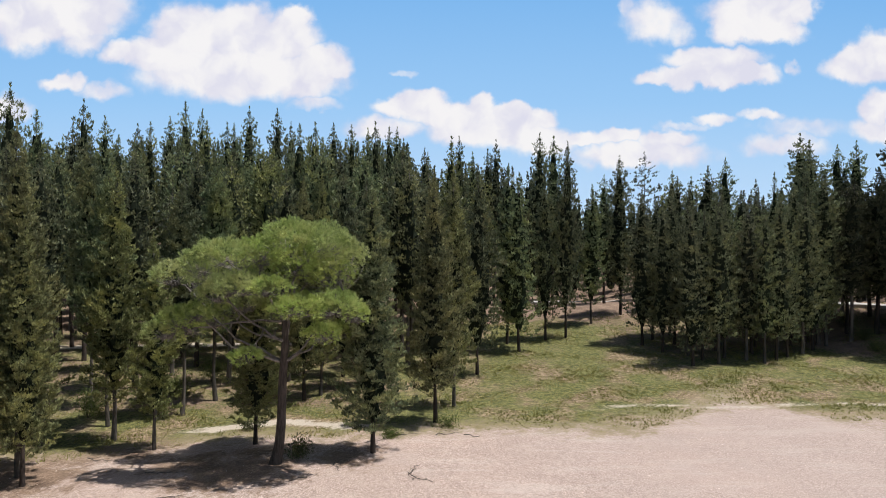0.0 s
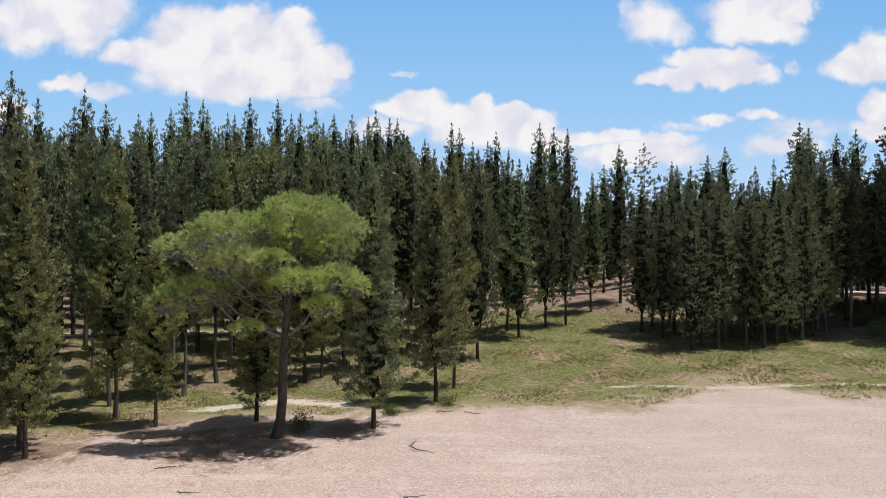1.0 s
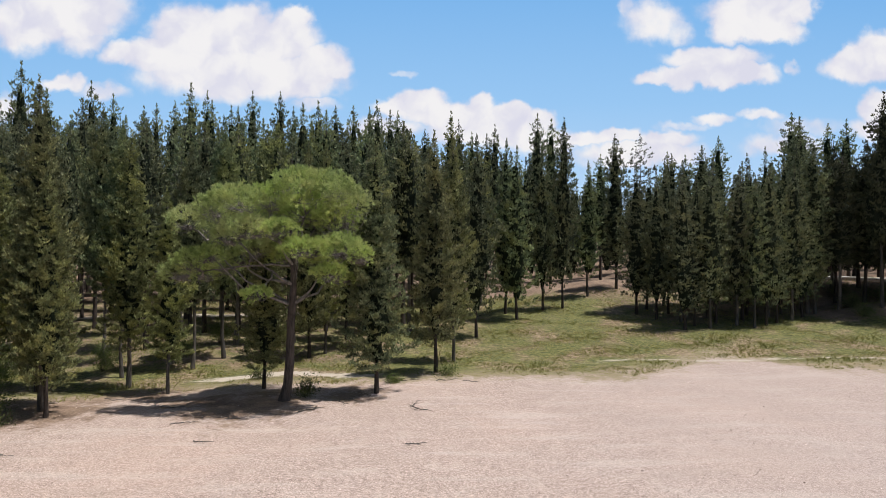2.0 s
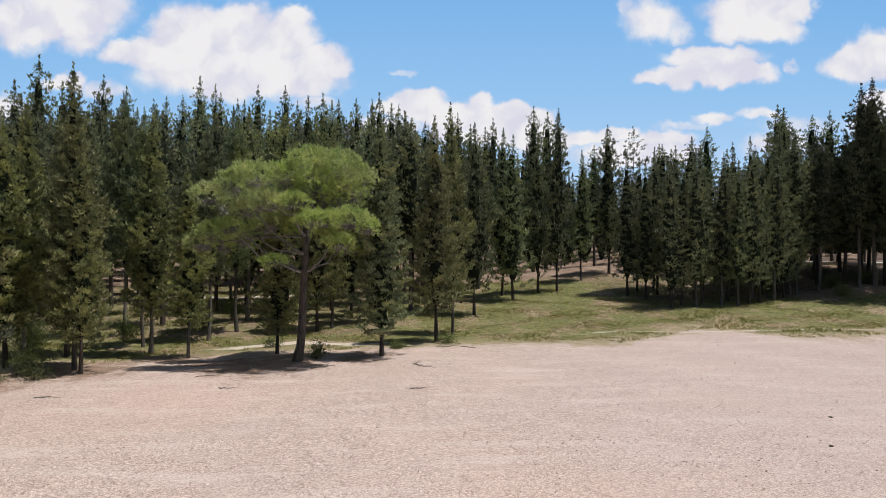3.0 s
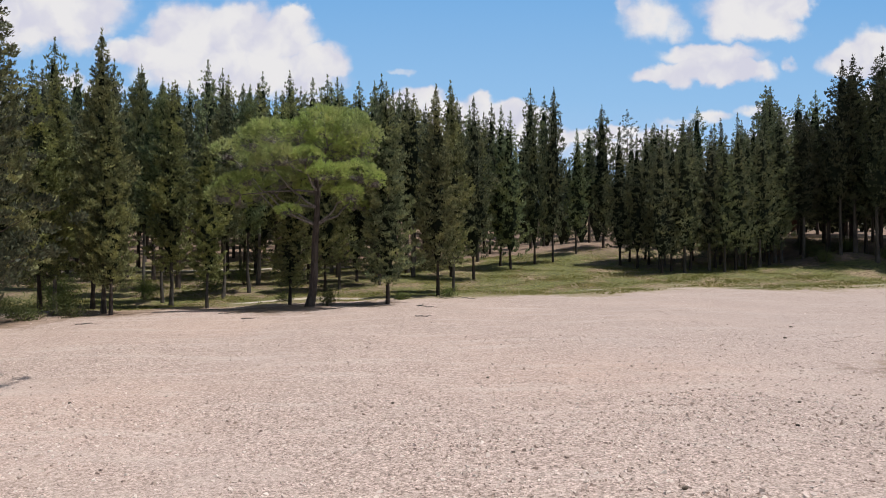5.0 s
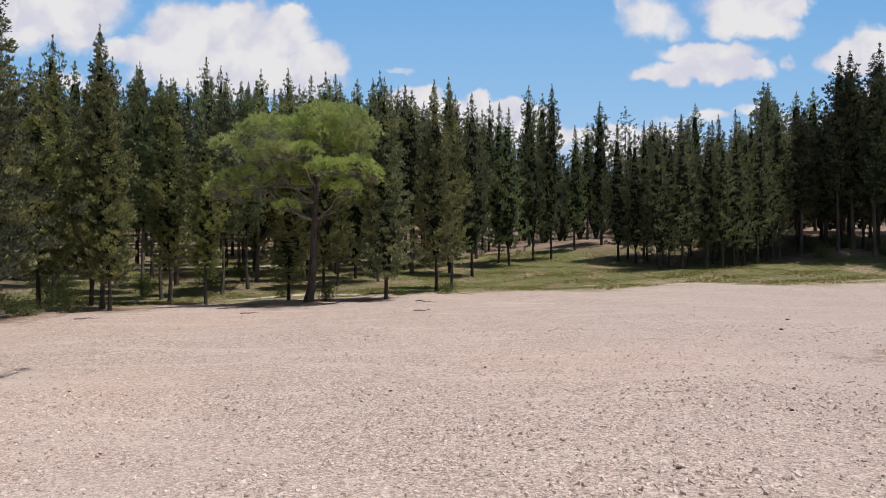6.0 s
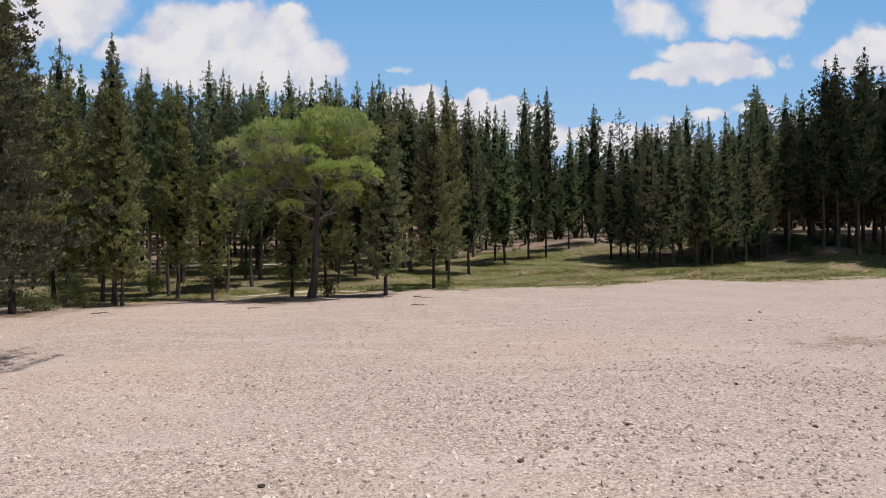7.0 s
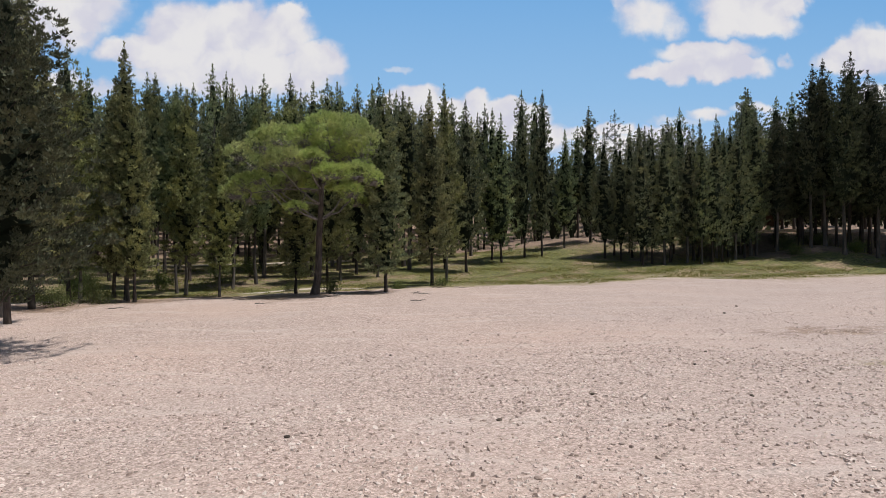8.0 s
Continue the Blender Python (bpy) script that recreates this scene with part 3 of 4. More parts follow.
# x, y, height of the tip, width, form
front_edge = [(-2.6, 22.5, 10.0, 1.0, 0), (-0.3, 26.2, 11.0, 0.95, 2), (0.55, 29.0, 11.6, 0.9, 1), (-14.6, 20.6, 11.9, 1.0, 1), (-13.8, 19.7, 8.6, 0.75, 2), (-15.1, 21.4, 9.5, 0.8, 2),
              (-17.4, 20.7, 9.6, 1.0, 2), (-18.0, 22.6, 11.0, 1.0, 1), (-17.3, 24.4, 11.2, 1.0, 2), (-16.5, 16.8, 12.4, 1.25, 2), (-17.6, 15.0, 10.5, 1.2, 0)]
front_second = [(-13.7, 25.0, 10.8, 1.0, 1), (-15.0, 26.9, 11.5, 0.9, 3), (-11.4, 23.7, 8.2, 0.8, 1), (-12.3, 28.3, 10.8, 1.0, 3), (-11.5, 30.4, 12.0, 1.05, 3), (-7.5, 24.0, 7.2, 0.8, 2),
                (-17.4, 29.6, 13.0, 1.0, 3), (-7.0, 30.3, 11.2, 0.9, 2), (-6.3, 31.0, 11.5, 0.85, 1), (-13.4, 11.1, 12.4, 0.95, 2), (-15.2, 13.4, 11.0, 0.9, 1)]
front = front_edge + front_second
for i, (x, y, top, wide, form) in enumerate(front):
    plant(NEAR[form], x, y, top, wide, FRONT_LABEL, "cypresses at the clearing's edge")
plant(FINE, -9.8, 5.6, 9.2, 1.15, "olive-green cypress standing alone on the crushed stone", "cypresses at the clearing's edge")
middle_inner = [(-5.7, 34.3, 12.5, 0.9, 0), (-4.0, 32.2, 11.6, 0.85, 1), (2.0, 34.4, 12.4, 0.9, 2), (5.0, 39.2, 12.6, 0.95, 0), (4.4, 41.0, 13.4, 0.9, 2), (7.2, 42.0, 12.5, 0.85, 3),
                (8.7, 42.3, 15.2, 0.85, 3), (11.2, 45.2, 12.5, 0.85, 1), (0.5, 39.9, 15.1, 0.95, 4), (-13.0, 37.2, 14.0, 1.0, 0), (-15.6, 41.0, 15.0, 1.0, 1), (14.0, 47.2, 15.0, 1.05, 3),
                (28.0, 37.0, 15.7, 1.0, 3), (29.2, 37.2, 16.2, 1.15, 3)]
# the outermost trees here are added out of view to shade the bank
middle_bank = [(31.3, 37.6, 16.8, 1.25, 0), (33.4, 38.4, 15.6, 1.25, 2), (30.4, 40.2, 13.5, 1.2, 2), (27.4, 40.6, 12.6, 1.1, 0), (34.6, 41.0, 14.5, 1.3, 0), (32.4, 42.4, 13.6, 1.2, 4), (31.5, 34.9, 13.6, 1.1, 1), (29.4, 35.3, 14.5, 1.15, 1), (32.6, 33.2, 13.5, 1.2, 0), (34.0, 32.0, 13.0, 1.2, 1), (30.1, 38.6, 13.0, 1.0, 0),
               (26.4, 38.7, 12.4, 1.0, 1), (33.0, 36.0, 14.8, 1.2, 3), (35.8, 38.0, 15.5, 1.3, 2), (34.5, 34.6, 13.5, 1.3, 0), (37.2, 36.4, 15.0, 1.3, 2), (36.8, 33.4, 13.0, 1.2, 3),
               (31.8, 39.8, 14.0, 1.1, 1)]
middle = middle_inner + middle_bank
rng = np.random.default_rng(14)
for row in range(4):
    for col in range(8):
        x, y = 24.5 + 2.1 * col + rng.normal(0, 0.3) + 0.9 * (row % 2), 39.6 + 1.7 * row + rng.normal(0, 0.25)
        if min((x - a[0]) ** 2 + (y - a[1]) ** 2 for a in middle) > 1.3 and not on_road(x, y):
            middle.append((x, y, rng.uniform(11.0, 14.0) + 0.08 * (x - 24), rng.uniform(1.0, 1.2), int(rng.integers(4))))
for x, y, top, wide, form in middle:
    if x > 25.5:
        plant(SHADED_BANK[form % 2], x, y, top, wide, "dense cypress on the shaded bank, foliage darkened for the shade", "cypresses on the shaded bank")
    else:
        plant(MID[form], x, y, top, wide, WOOD_LABEL, "cypresses of the plantation")
group_front = [(13.4, 40.2, 11.6, 0.9, 0), (14.5, 41.4, 11.4, 0.8, 3), (15.6, 40.3, 11.2, 0.9, 2), (15.5, 37.8, 10.9, 0.85, 4), (14.8, 35.4, 10.2, 0.85, 0), (16.5, 35.8, 10.7, 0.9, 1),
               (17.6, 38.6, 11.6, 0.95, 3), (18.4, 36.3, 10.9, 0.9, 4), (19.6, 38.0, 11.4, 0.95, 0), (20.3, 36.4, 10.9, 0.85, 2), (21.2, 40.5, 12.4, 0.9, 3), (21.7, 38.8, 11.8, 0.9, 1),
               (22.6, 37.6, 11.5, 0.9, 4), (17.2, 41.5, 12.0, 0.9, 0), (19.3, 41.2, 12.2, 0.95, 2)]
group_back = [(24.2, 40.0, 13.4, 0.95, 0), (25.6, 41.5, 14.4, 1.0, 2), (14.2, 38.6, 10.8, 0.75, 3), (16.4, 39.2, 11.2, 0.75, 1), (15.9, 36.6, 10.4, 0.75, 3), (17.4, 37.0, 10.6, 0.8, 0),
              (18.6, 39.8, 11.8, 0.8, 1), (19.2, 35.7, 10.2, 0.75, 1), (20.6, 39.4, 11.7, 0.8, 3), (21.4, 37.2, 10.8, 0.75, 3), (22.9, 39.4, 12.2, 0.85, 2), (23.6, 38.2, 11.6, 0.75, 3),
              (24.9, 38.9, 12.8, 0.85, 4), (16.0, 42.2, 12.2, 0.8, 2), (23.0, 41.6, 13.0, 0.85, 0)]
group = group_front + group_back
for x, y, top, wide, form in group:
    plant(GREY[form % 3], x, y, top, wide, GROUP_LABEL, "close-set cypresses")
# tips that stand against the sky: x, y, height of the tip, width, form
skyline_west = [(-31.3, 42.9, 19.4, 1.0, 0), (-30.6, 45.0, 17.9, 1.0, 2), (-26.0, 42.0, 16.3, 0.9, 1), (-31.5, 52.0, 20.5, 1.0, 0), (-25.2, 44.5, 17.4, 0.95, 1), (-27.2, 50.1, 17.0, 0.9, 2),
                (-28.3, 55.0, 19.0, 1.0, 0), (-25.8, 52.6, 18.7, 0.85, 3), (-28.2, 61.8, 21.2, 1.0, 1), (-21.8, 50.5, 19.9, 1.0, 2), (-21.2, 52.6, 19.8, 0.8, 1), (-19.2, 48.3, 17.9, 0.85, 3),
                (-21.0, 58.2, 19.8, 0.9, 0), (-19.9, 57.0, 19.5, 0.8, 1), (-20.3, 63.1, 22.6, 1.1, 0), (-14.9, 48.4, 16.4, 0.9, 2)]
skyline_middle = [(-16.0, 57.7, 21.1, 1.0, 1), (-16.4, 64.6, 21.3, 0.9, 0), (-11.5, 47.9, 17.5, 0.95, 2), (-9.9, 46.4, 17.3, 0.95, 0), (-10.6, 58.0, 19.8, 1.0, 1), (-7.9, 51.8, 18.3, 0.9, 3),
                  (-6.0, 47.7, 17.2, 0.8, 1), (-5.2, 46.5, 17.4, 0.85, 0), (-5.3, 58.6, 19.5, 0.95, 2), (-4.7, 60.4, 19.9, 0.8, 1), (-3.9, 60.0, 18.7, 0.9, 0), (-1.7, 54.0, 16.7, 0.75, 1),
                  (-1.4, 54.9, 16.5, 0.75, 3), (1.6, 60.9, 19.1, 0.85, 1), (2.5, 52.1, 16.0, 0.85, 0), (5.7, 66.6, 19.8, 0.9, 0)]
skyline_east = [(5.0, 67.5, 18.9, 0.9, 2), (8.4, 52.0, 17.7, 0.95, 1), (10.8, 59.1, 18.8, 1.0, 0), (13.8, 51.3, 14.0, 0.8, 1), (18.7, 47.8, 13.5, 0.8, 1), (20.2, 49.2, 13.6, 0.8, 0),
                (22.7, 51.4, 14.8, 1.0, 2), (22.3, 47.4, 14.9, 0.75, 1), (27.4, 48.4, 15.6, 1.0, 2), (29.3, 49.5, 17.2, 1.15, 0), (26.7, 43.7, 15.6, 0.95, 2), (31.7, 48.2, 16.1, 0.9, 1),
                (32.9, 47.4, 16.3, 0.9, 0), (21.3, 56.0, 15.0, 0.9, 3), (-31.2, 40.4, 16.7, 1.0, 2)]
skyline = skyline_west + skyline_middle + skyline_east
for x, y, top, wide, form in (a for a in skyline if not on_road(a[0], a[1])):
    plant(FAR[form], x, y, top, wide, WOOD_LABEL, "cypresses of the plantation")

for x, y, top in ((-12.5, 44.0, 15.2), (-20.5, 40.0, 12.5), (-9.6, 36.0, 11.0), (-15.8, 35.0, 11.5)):
    plant(WITHERED, x, y, top, 1.0, "grey half-withered cypress with thin dull foliage", name="withered_cypress")
plant(LANKY, 19.2, 57.4, 17.0, 1.0, "thin tall pine with sparse level branches", name="pine_tree", category="pine tree")

# the rest of the plantation, set out in loose rows, under the skyline
rng = np.random.default_rng(5)
deep = []
taken = [(a[0], a[1]) for a in front + middle + group + skyline]
for row in range(19):
    for col in range(42):
        x = -58 + col * 2.75 + rng.normal(0, 0.5) + (row % 2) * 1.4
        y = 33.0 + row * 2.8 + rng.normal(0, 0.5)
        left = x < 3
        if left and y < 32.4 + 0.45 * max(0, x + 6):
            continue
        if not left and (y < 43.5 - 3 * (x > 25) or (x < 19 and y < 61)):
            continue
        if on_road(x, y) or abs(x) > 0.78 * y + 6 or min((x - a) ** 2 + (y - b) ** 2 for a, b in taken) < 3.2:
            continue
        bearing = x / y
        slope = 0.178 if bearing < -0.05 else 0.14 if bearing < 0.18 else 0.095
        top = min(7.9 + slope * y - rng.uniform(0.0, 2.2), float(land(x, y)) + 17.5)
        taken.append((x, y))
        wide, pick = rng.uniform(0.8, 1.1), int(rng.integers(4))
        if y < 55:
            plant(FAR[pick], x, y, top, wide, WOOD_LABEL, "cypresses of the plantation")
        else:
            deep.append((x, y, top, wide, pick % 2))


def build_far_wood():
    """The depth of the plantation, where only dark crowns show between the trees before it."""
    verts, faces, inner, k = [], [], [], 0
    for x, y, top, wide, pick in deep:
        H, _, _, crown = DEEP[pick]
        v = np.empty(len(crown.vertices) * 3)
        crown.vertices.foreach_get("co", v)
        f = np.empty(len(crown.polygons) * 3, int)
        crown.polygons.foreach_get("vertices", f)
        i = np.empty(len(crown.polygons), np.int32)
        crown.polygons.foreach_get("material_index", i)
        inner.append(i)
        z = float(land(x, y))
        a = x * 7 + y * 3
        v = v.reshape(-1, 3) * (wide, wide, (top - z) / H)
        v = np.column_stack([v[:, 0] * math.cos(a) - v[:, 1] * math.sin(a) + x, v[:, 0] * math.sin(a) + v[:, 1] * math.cos(a) + y, v[:, 2] + z])
        verts.append(v)
        faces.append(f.reshape(-1, 3) + k)
        k += len(v)
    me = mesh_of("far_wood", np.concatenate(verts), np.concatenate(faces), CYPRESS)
    me.materials.append(CORE_SHADE)
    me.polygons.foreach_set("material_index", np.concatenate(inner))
    tagged(new("far_wood", me), "dense dark depth of the cypress plantation", "forest", kind="stuff")


build_far_wood()


# ---- the stone pine ----
def stone_pine(x, y):
    rng = np.random.default_rng(77)
    z = float(land(x, y))
    tree = thing("stone_pine", "broad umbrella-crowned pine with bright green needles and bare grey limbs", "pine tree", x, y, z - 0.03)
    k = 10
    zz = np.linspace(-0.1, 6.6, k)
    spine = np.column_stack([0.135 * zz - 0.015 * zz ** 2 + 0.04 * np.sin(zz * 1.7), 0.05 * np.sin(zz), zz])
    trunk = tube(spine, np.array([0.25, 0.178, 0.165, 0.158, 0.150, 0.14, 0.12, 0.095, 0.07, 0.045]), 14, rng, 0.04)
    part("trunk", mesh_of("trunk", *trunk, BARK_PINE, True), tree, "thick fissured brown trunk")
    # rounded pads in uneven storeys: how far along, height of the back, half width, half height
    head = [(0.68, 8.6, 0.95, 0.60), (1.85, 8.5, 1.0, 0.62), (2.55, 8.0, 0.80, 0.65), (1.0, 7.75, 1.0, 0.60), (2.05, 7.4, 0.85, 0.6), (-0.35, 8.05, 0.7, 0.45)]
    shoulder = [(-1.4, 7.9, 1.0, 0.45), (-2.3, 7.65, 0.72, 0.45), (-3.5, 7.15, 0.62, 0.42), (-0.95, 6.85, 1.0, 0.42), (-1.9, 6.45, 0.55, 0.32)]
    hem = [(1.2, 6.05, 0.9, 0.34), (2.5, 6.2, 0.8, 0.45), (3.2, 5.8, 0.4, 0.32), (-2.5, 5.8, 0.52, 0.32), (-3.15, 5.65, 0.6, 0.38), (-3.8, 5.25, 0.6, 0.42),
           (-0.55, 4.35, 0.48, 0.24), (2.1, 5.15, 0.6, 0.3)]
    pads = []
    for rank, storey in enumerate((head, shoulder, hem)):
        for px, top, rx, rz in storey:
            px = 0.95 * px
            deep_y = 3.1 * math.sqrt(max(0.05, 1 - (px / 4.4) ** 2)) * (0.62, 0.85, 1.0)[rank]
            pads.append((px, -deep_y * (0.35, 0.5, 0.55)[rank], top - rz, rx, rz))
            if top > 5.0:
                pads.append((px * rng.uniform(0.85, 1.0), deep_y * rng.uniform(0.35, 0.75), top - rz - rng.uniform(0.0, 0.3), rx * rng.uniform(0.85, 1.0), rz))
    pads += [(-1.4, 0.9, 5.75, 0.7, 0.3), (0.2, 0.7, 5.85, 0.8, 0.3), (-0.3, 1.9, 5.4, 0.8, 0.35), (0.3, -1.9, 6.4, 0.6, 0.3), (1.5, 1.6, 5.3, 0.7, 0.3), (-0.1, 0.2, 6.9, 0.9, 0.4)]
    # main limbs, from the trunk's head out under the pads
    arms = []
    for j, (ex, ey, ez) in enumerate([(-2.3, -0.9, 5.35), (-1.3, -1.3, 6.1), (-0.3, -1.0, 6.5), (1.2, -1.1, 5.7), (2.4, -0.5, 5.7), (0.7, 0.6, 7.4), (1.8, 0.7, 7.2),
                                      (-1.8, 0.8, 7.0), (-3.2, -0.2, 6.4), (0.2, 1.9, 6.2), (-3.1, -0.7, 4.9), (0.9, -0.5, 7.0), (2.2, 1.2, 5.6), (-2.2, 1.5, 5.5)]):
        root = spine[5 + j % 4]
        end = np.array([ex, ey, ez])
        t = np.linspace(0, 1, 10)[:, None]
        kink = np.cumsum(rng.normal(0, 0.07, (10, 3)), 0) * np.sin(np.pi * t)
        way = root + (end - root) * t + kink + np.array([0, 0, -0.25]) * np.sin(np.pi * t) * rng.uniform(0.2, 1.2)
        arms.append(way)
        part("limb", mesh_of("limb", *tube(way, np.linspace(0.055, 0.018, 10) * rng.uniform(0.8, 1.1), 7, rng, 0.07), LIMB, True), tree, "bare grey crooked limb")
    nodes = np.concatenate([w[3:] for w in arms] + [spine[-3:]])
    for px, py, pz, rx, rz in pads:
        mid = np.array([px, py, pz - rz * 0.35])
        near = nodes[np.argmin(np.linalg.norm(nodes - mid, axis=1) + 0.4 * rng.random(len(nodes)))]
        t = np.linspace(0, 1, 6)[:, None]
        way = near + (mid - near) * t + rng.normal(0, 0.05, (6, 3)) * np.sin(np.pi * t)
        sticks = [tube(way, np.linspace(0.036, 0.014, 6), 5)]
        for j in range(40):
            a = rng.uniform(0, 2 * np.pi)
            far = np.array([px + rx * math.cos(a) * rng.uniform(0.3, 1.0), py + rx * math.sin(a) * rng.uniform(0.3, 1.0), pz + rz * rng.uniform(-0.75, 0.2)])
            fork = way[int(rng.integers(2, 6))]
            t = np.linspace(0, 1, 4)[:, None]
            sag = np.array([0, 0, -0.12]) * np.sin(np.pi * t)
            sticks.append(tube(fork + (far - fork) * t + sag + rng.normal(0, 0.04, (4, 3)) * np.sin(np.pi * t), np.linspace(0.016, 0.006, 4), 4))
        tagged(part("twigwork", mesh_of("twigwork", *join(sticks), LIMB, True), tree, "grey bare twigs under the needles"), kind="stuff")
        # brushes of needles all over the pad's back, hardly any below
        n = int(380 * rx * rx + 30)
        u = rng.standard_normal((n, 3))
        u[:, 2] = np.abs(u[:, 2]) * np.where(rng.random(n) < 0.2, -0.5, 1.0)
        u /= np.linalg.norm(u, axis=1)[:, None]
        lump = 1 + 0.13 * np.sin(7 * u[:, 0] + px * 5) * np.sin(6 * u[:, 1] + py * 3) + rng.normal(0, 0.05, n)
        heart = np.array([px, py, pz]) + u * (lump * rng.uniform(0.72, 1.06, n))[:, None] * np.array([rx * 1.02, rx * 1.02, rz * 1.15])
        needles = 22
        at = np.repeat(heart, needles, 0) + rng.normal(0, 0.02, (n * needles, 3))
        way = np.repeat(u * 0.9 + np.array([0, 0, 0.55]), needles, 0) + rng.normal(0, 0.5, (n * needles, 3))
        L = rng.uniform(0.09, 0.17, n * needles)
        part("foliage_pad", mesh_of("foliage_pad", *sprigs(rng, at, way, L, L * 0.15, 0.0), PINE), tree, "rounded pad of bright green needles")
    return tree


stone_pine(-5.95, 21.4)


# ---- the pale road behind the wood ----
def build_road():
    pts = np.array(ROAD_LINE, float)
    s = np.concatenate([[0], np.cumsum(np.linalg.norm(np.diff(pts, axis=0), axis=1))])
    t = np.linspace(0, s[-1], 60)
    mid = np.column_stack([np.interp(t, s, pts[:, 0]), np.interp(t, s, pts[:, 1])])
    way = np.gradient(mid, axis=0)
    way /= np.linalg.norm(way, axis=1)[:, None]
    side = np.column_stack([-way[:, 1], way[:, 0]])
    verts = []
    for p, d in zip(mid, side):
        z = float(land(*p)) + 0.14
        for off, dz in ((-1.1, -0.3), (-1.1, 0.0), (1.1, 0.0), (1.1, -0.3)):
            verts.append((p[0] + d[0] * off, p[1] + d[1] * off, z + dz))
    faces = [(4 * i + j, 4 * i + j + 1, 4 * i + j + 5, 4 * i + j + 4) for i in range(59) for j in range(3)]
    tagged(new("road", mesh_of("road", verts, faces, ROAD)), "narrow pale concrete track behind the trees", "road", kind="structure")


build_road()


# ---- shrubs, dead wood, stones ----
def shrub(x, y, height, wide, label, material=None, seed=0, leaf=0.065, name="shrub"):
    rng = np.random.default_rng(900 + seed)
    bush = thing(name, label, "shrub", x, y, float(land(x, y)) - 0.02)
    stems, tips = [], []
    for j in range(14):
        a, lean = rng.uniform(0, 2 * np.pi), rng.uniform(0.1, 1.0)
        end = np.array([wide * 0.5 * lean * math.cos(a), wide * 0.5 * lean * math.sin(a), height * rng.uniform(0.55, 1.0) * (1.1 - 0.4 * lean)])
        t = np.linspace(0, 1, 5)[:, None]
        way = end * t + rng.normal(0, 0.03, (5, 3)) * t
        stems.append(tube(way, np.linspace(0.012, 0.004, 5), 4))
        tips.append(way[2:])
    tagged(part("stemwork", mesh_of("stemwork", *join(stems), BARK, True), bush), kind="stuff")
    tips = np.concatenate(tips)
    n = int(1500 * max(0.5, min(2.0, height * wide)))
    at = tips[rng.integers(len(tips), size=n)] + rng.normal(0, 0.11 * wide + 0.04, (n, 3)) * np.array([1, 1, 0.8])
    at[:, 2] = np.clip(at[:, 2], 0.03, None)
    way = at * np.array([1, 1, 0.4]) + rng.normal(0, 0.6, (n, 3)) + np.array([0, 0, 0.3])
    L = leaf * rng.uniform(0.6, 1.5, n)
    part("foliage", mesh_of("foliage", *plumes(rng, at, way, L, L * 0.5, 1), material or SHRUB), bush)
    return bush


shrubs_west = [(-5.35, 22.0, 0.8, 1.0), (-15.3, 19.1, 1.3, 1.2), (-15.9, 17.6, 0.5, 1.3), (-14.6, 18.3, 0.45, 1.0), (-17.0, 18.6, 0.7, 1.5), (-19.5, 24.5, 1.4, 2.0),
               (-20.5, 27.0, 1.5, 2.4), (-16.6, 28.0, 1.2, 1.6), (-14.2, 31.5, 1.3, 1.8), (-12.9, 33.5, 1.4, 1.6), (-20.8, 22.3, 0.9, 1.8),
               (0.3, 25.6, 0.4, 1.2)]
shrubs_east = [(-2.1, 24.2, 0.3, 0.8), (26.3, 36.2, 0.7, 1.6), (30.6, 35.8, 0.8, 1.8), (25.5, 41.8, 0.8, 2.4), (28.2, 41.6, 0.8, 2.6), (31.0, 41.4, 0.9, 2.6),
               (33.8, 40.0, 1.0, 2.6), (23.6, 43.0, 0.8, 2.4), (29.8, 38.9, 1.0, 1.6), (26.9, 38.2, 0.9, 1.5), (21.5, 43.6, 0.8, 2.2), (-8.2, 26.0, 0.4, 0.9),
               (-9.5, 32.8, 1.1, 1.6)]
shrubs = shrubs_west + shrubs_east
for i, (x, y, h, w) in enumerate(shrubs):
    shrub(x, y, h, w, "low green leafy shrub on the woodland's edge", None, i)
shrub(32.0, 50.0, 3.6, 2.0, "dry reddish-brown dead shrub among the dark cypresses", DRY, 60, 0.16, "dead_shrub")


def dead_branch(x, y, length, turn, seed, label="thin grey-brown dead branch lying on the crushed stone"):
    rng = np.random.default_rng(300 + seed)
    ob = thing("dead_branch", label, "branch", x, y, float(land(x, y)), turn)
    t = np.linspace(-0.5, 0.5, 7)
    main = np.column_stack([t * length, rng.normal(0, 0.05 * length, 7), 0.02 + 0.05 * rng.random(7)])
    part("stem", mesh_of("stem", *tube(main, np.linspace(0.018, 0.005, 7), 6, rng, 0.1), BARK_PALE, True), ob)
    for j in range(4):
        a = main[1 + j]
        b = a + np.array([rng.uniform(0.1, 0.3), rng.choice([-1, 1]) * rng.uniform(0.15, 0.35), rng.uniform(0.0, 0.05)]) * length * 0.8
        part("twig", mesh_of("twig", *tube([a, (a + b) / 2 + rng.normal(0, 0.02, 3), b], [0.009, 0.006, 0.003], 5), BARK_PALE, True), ob)


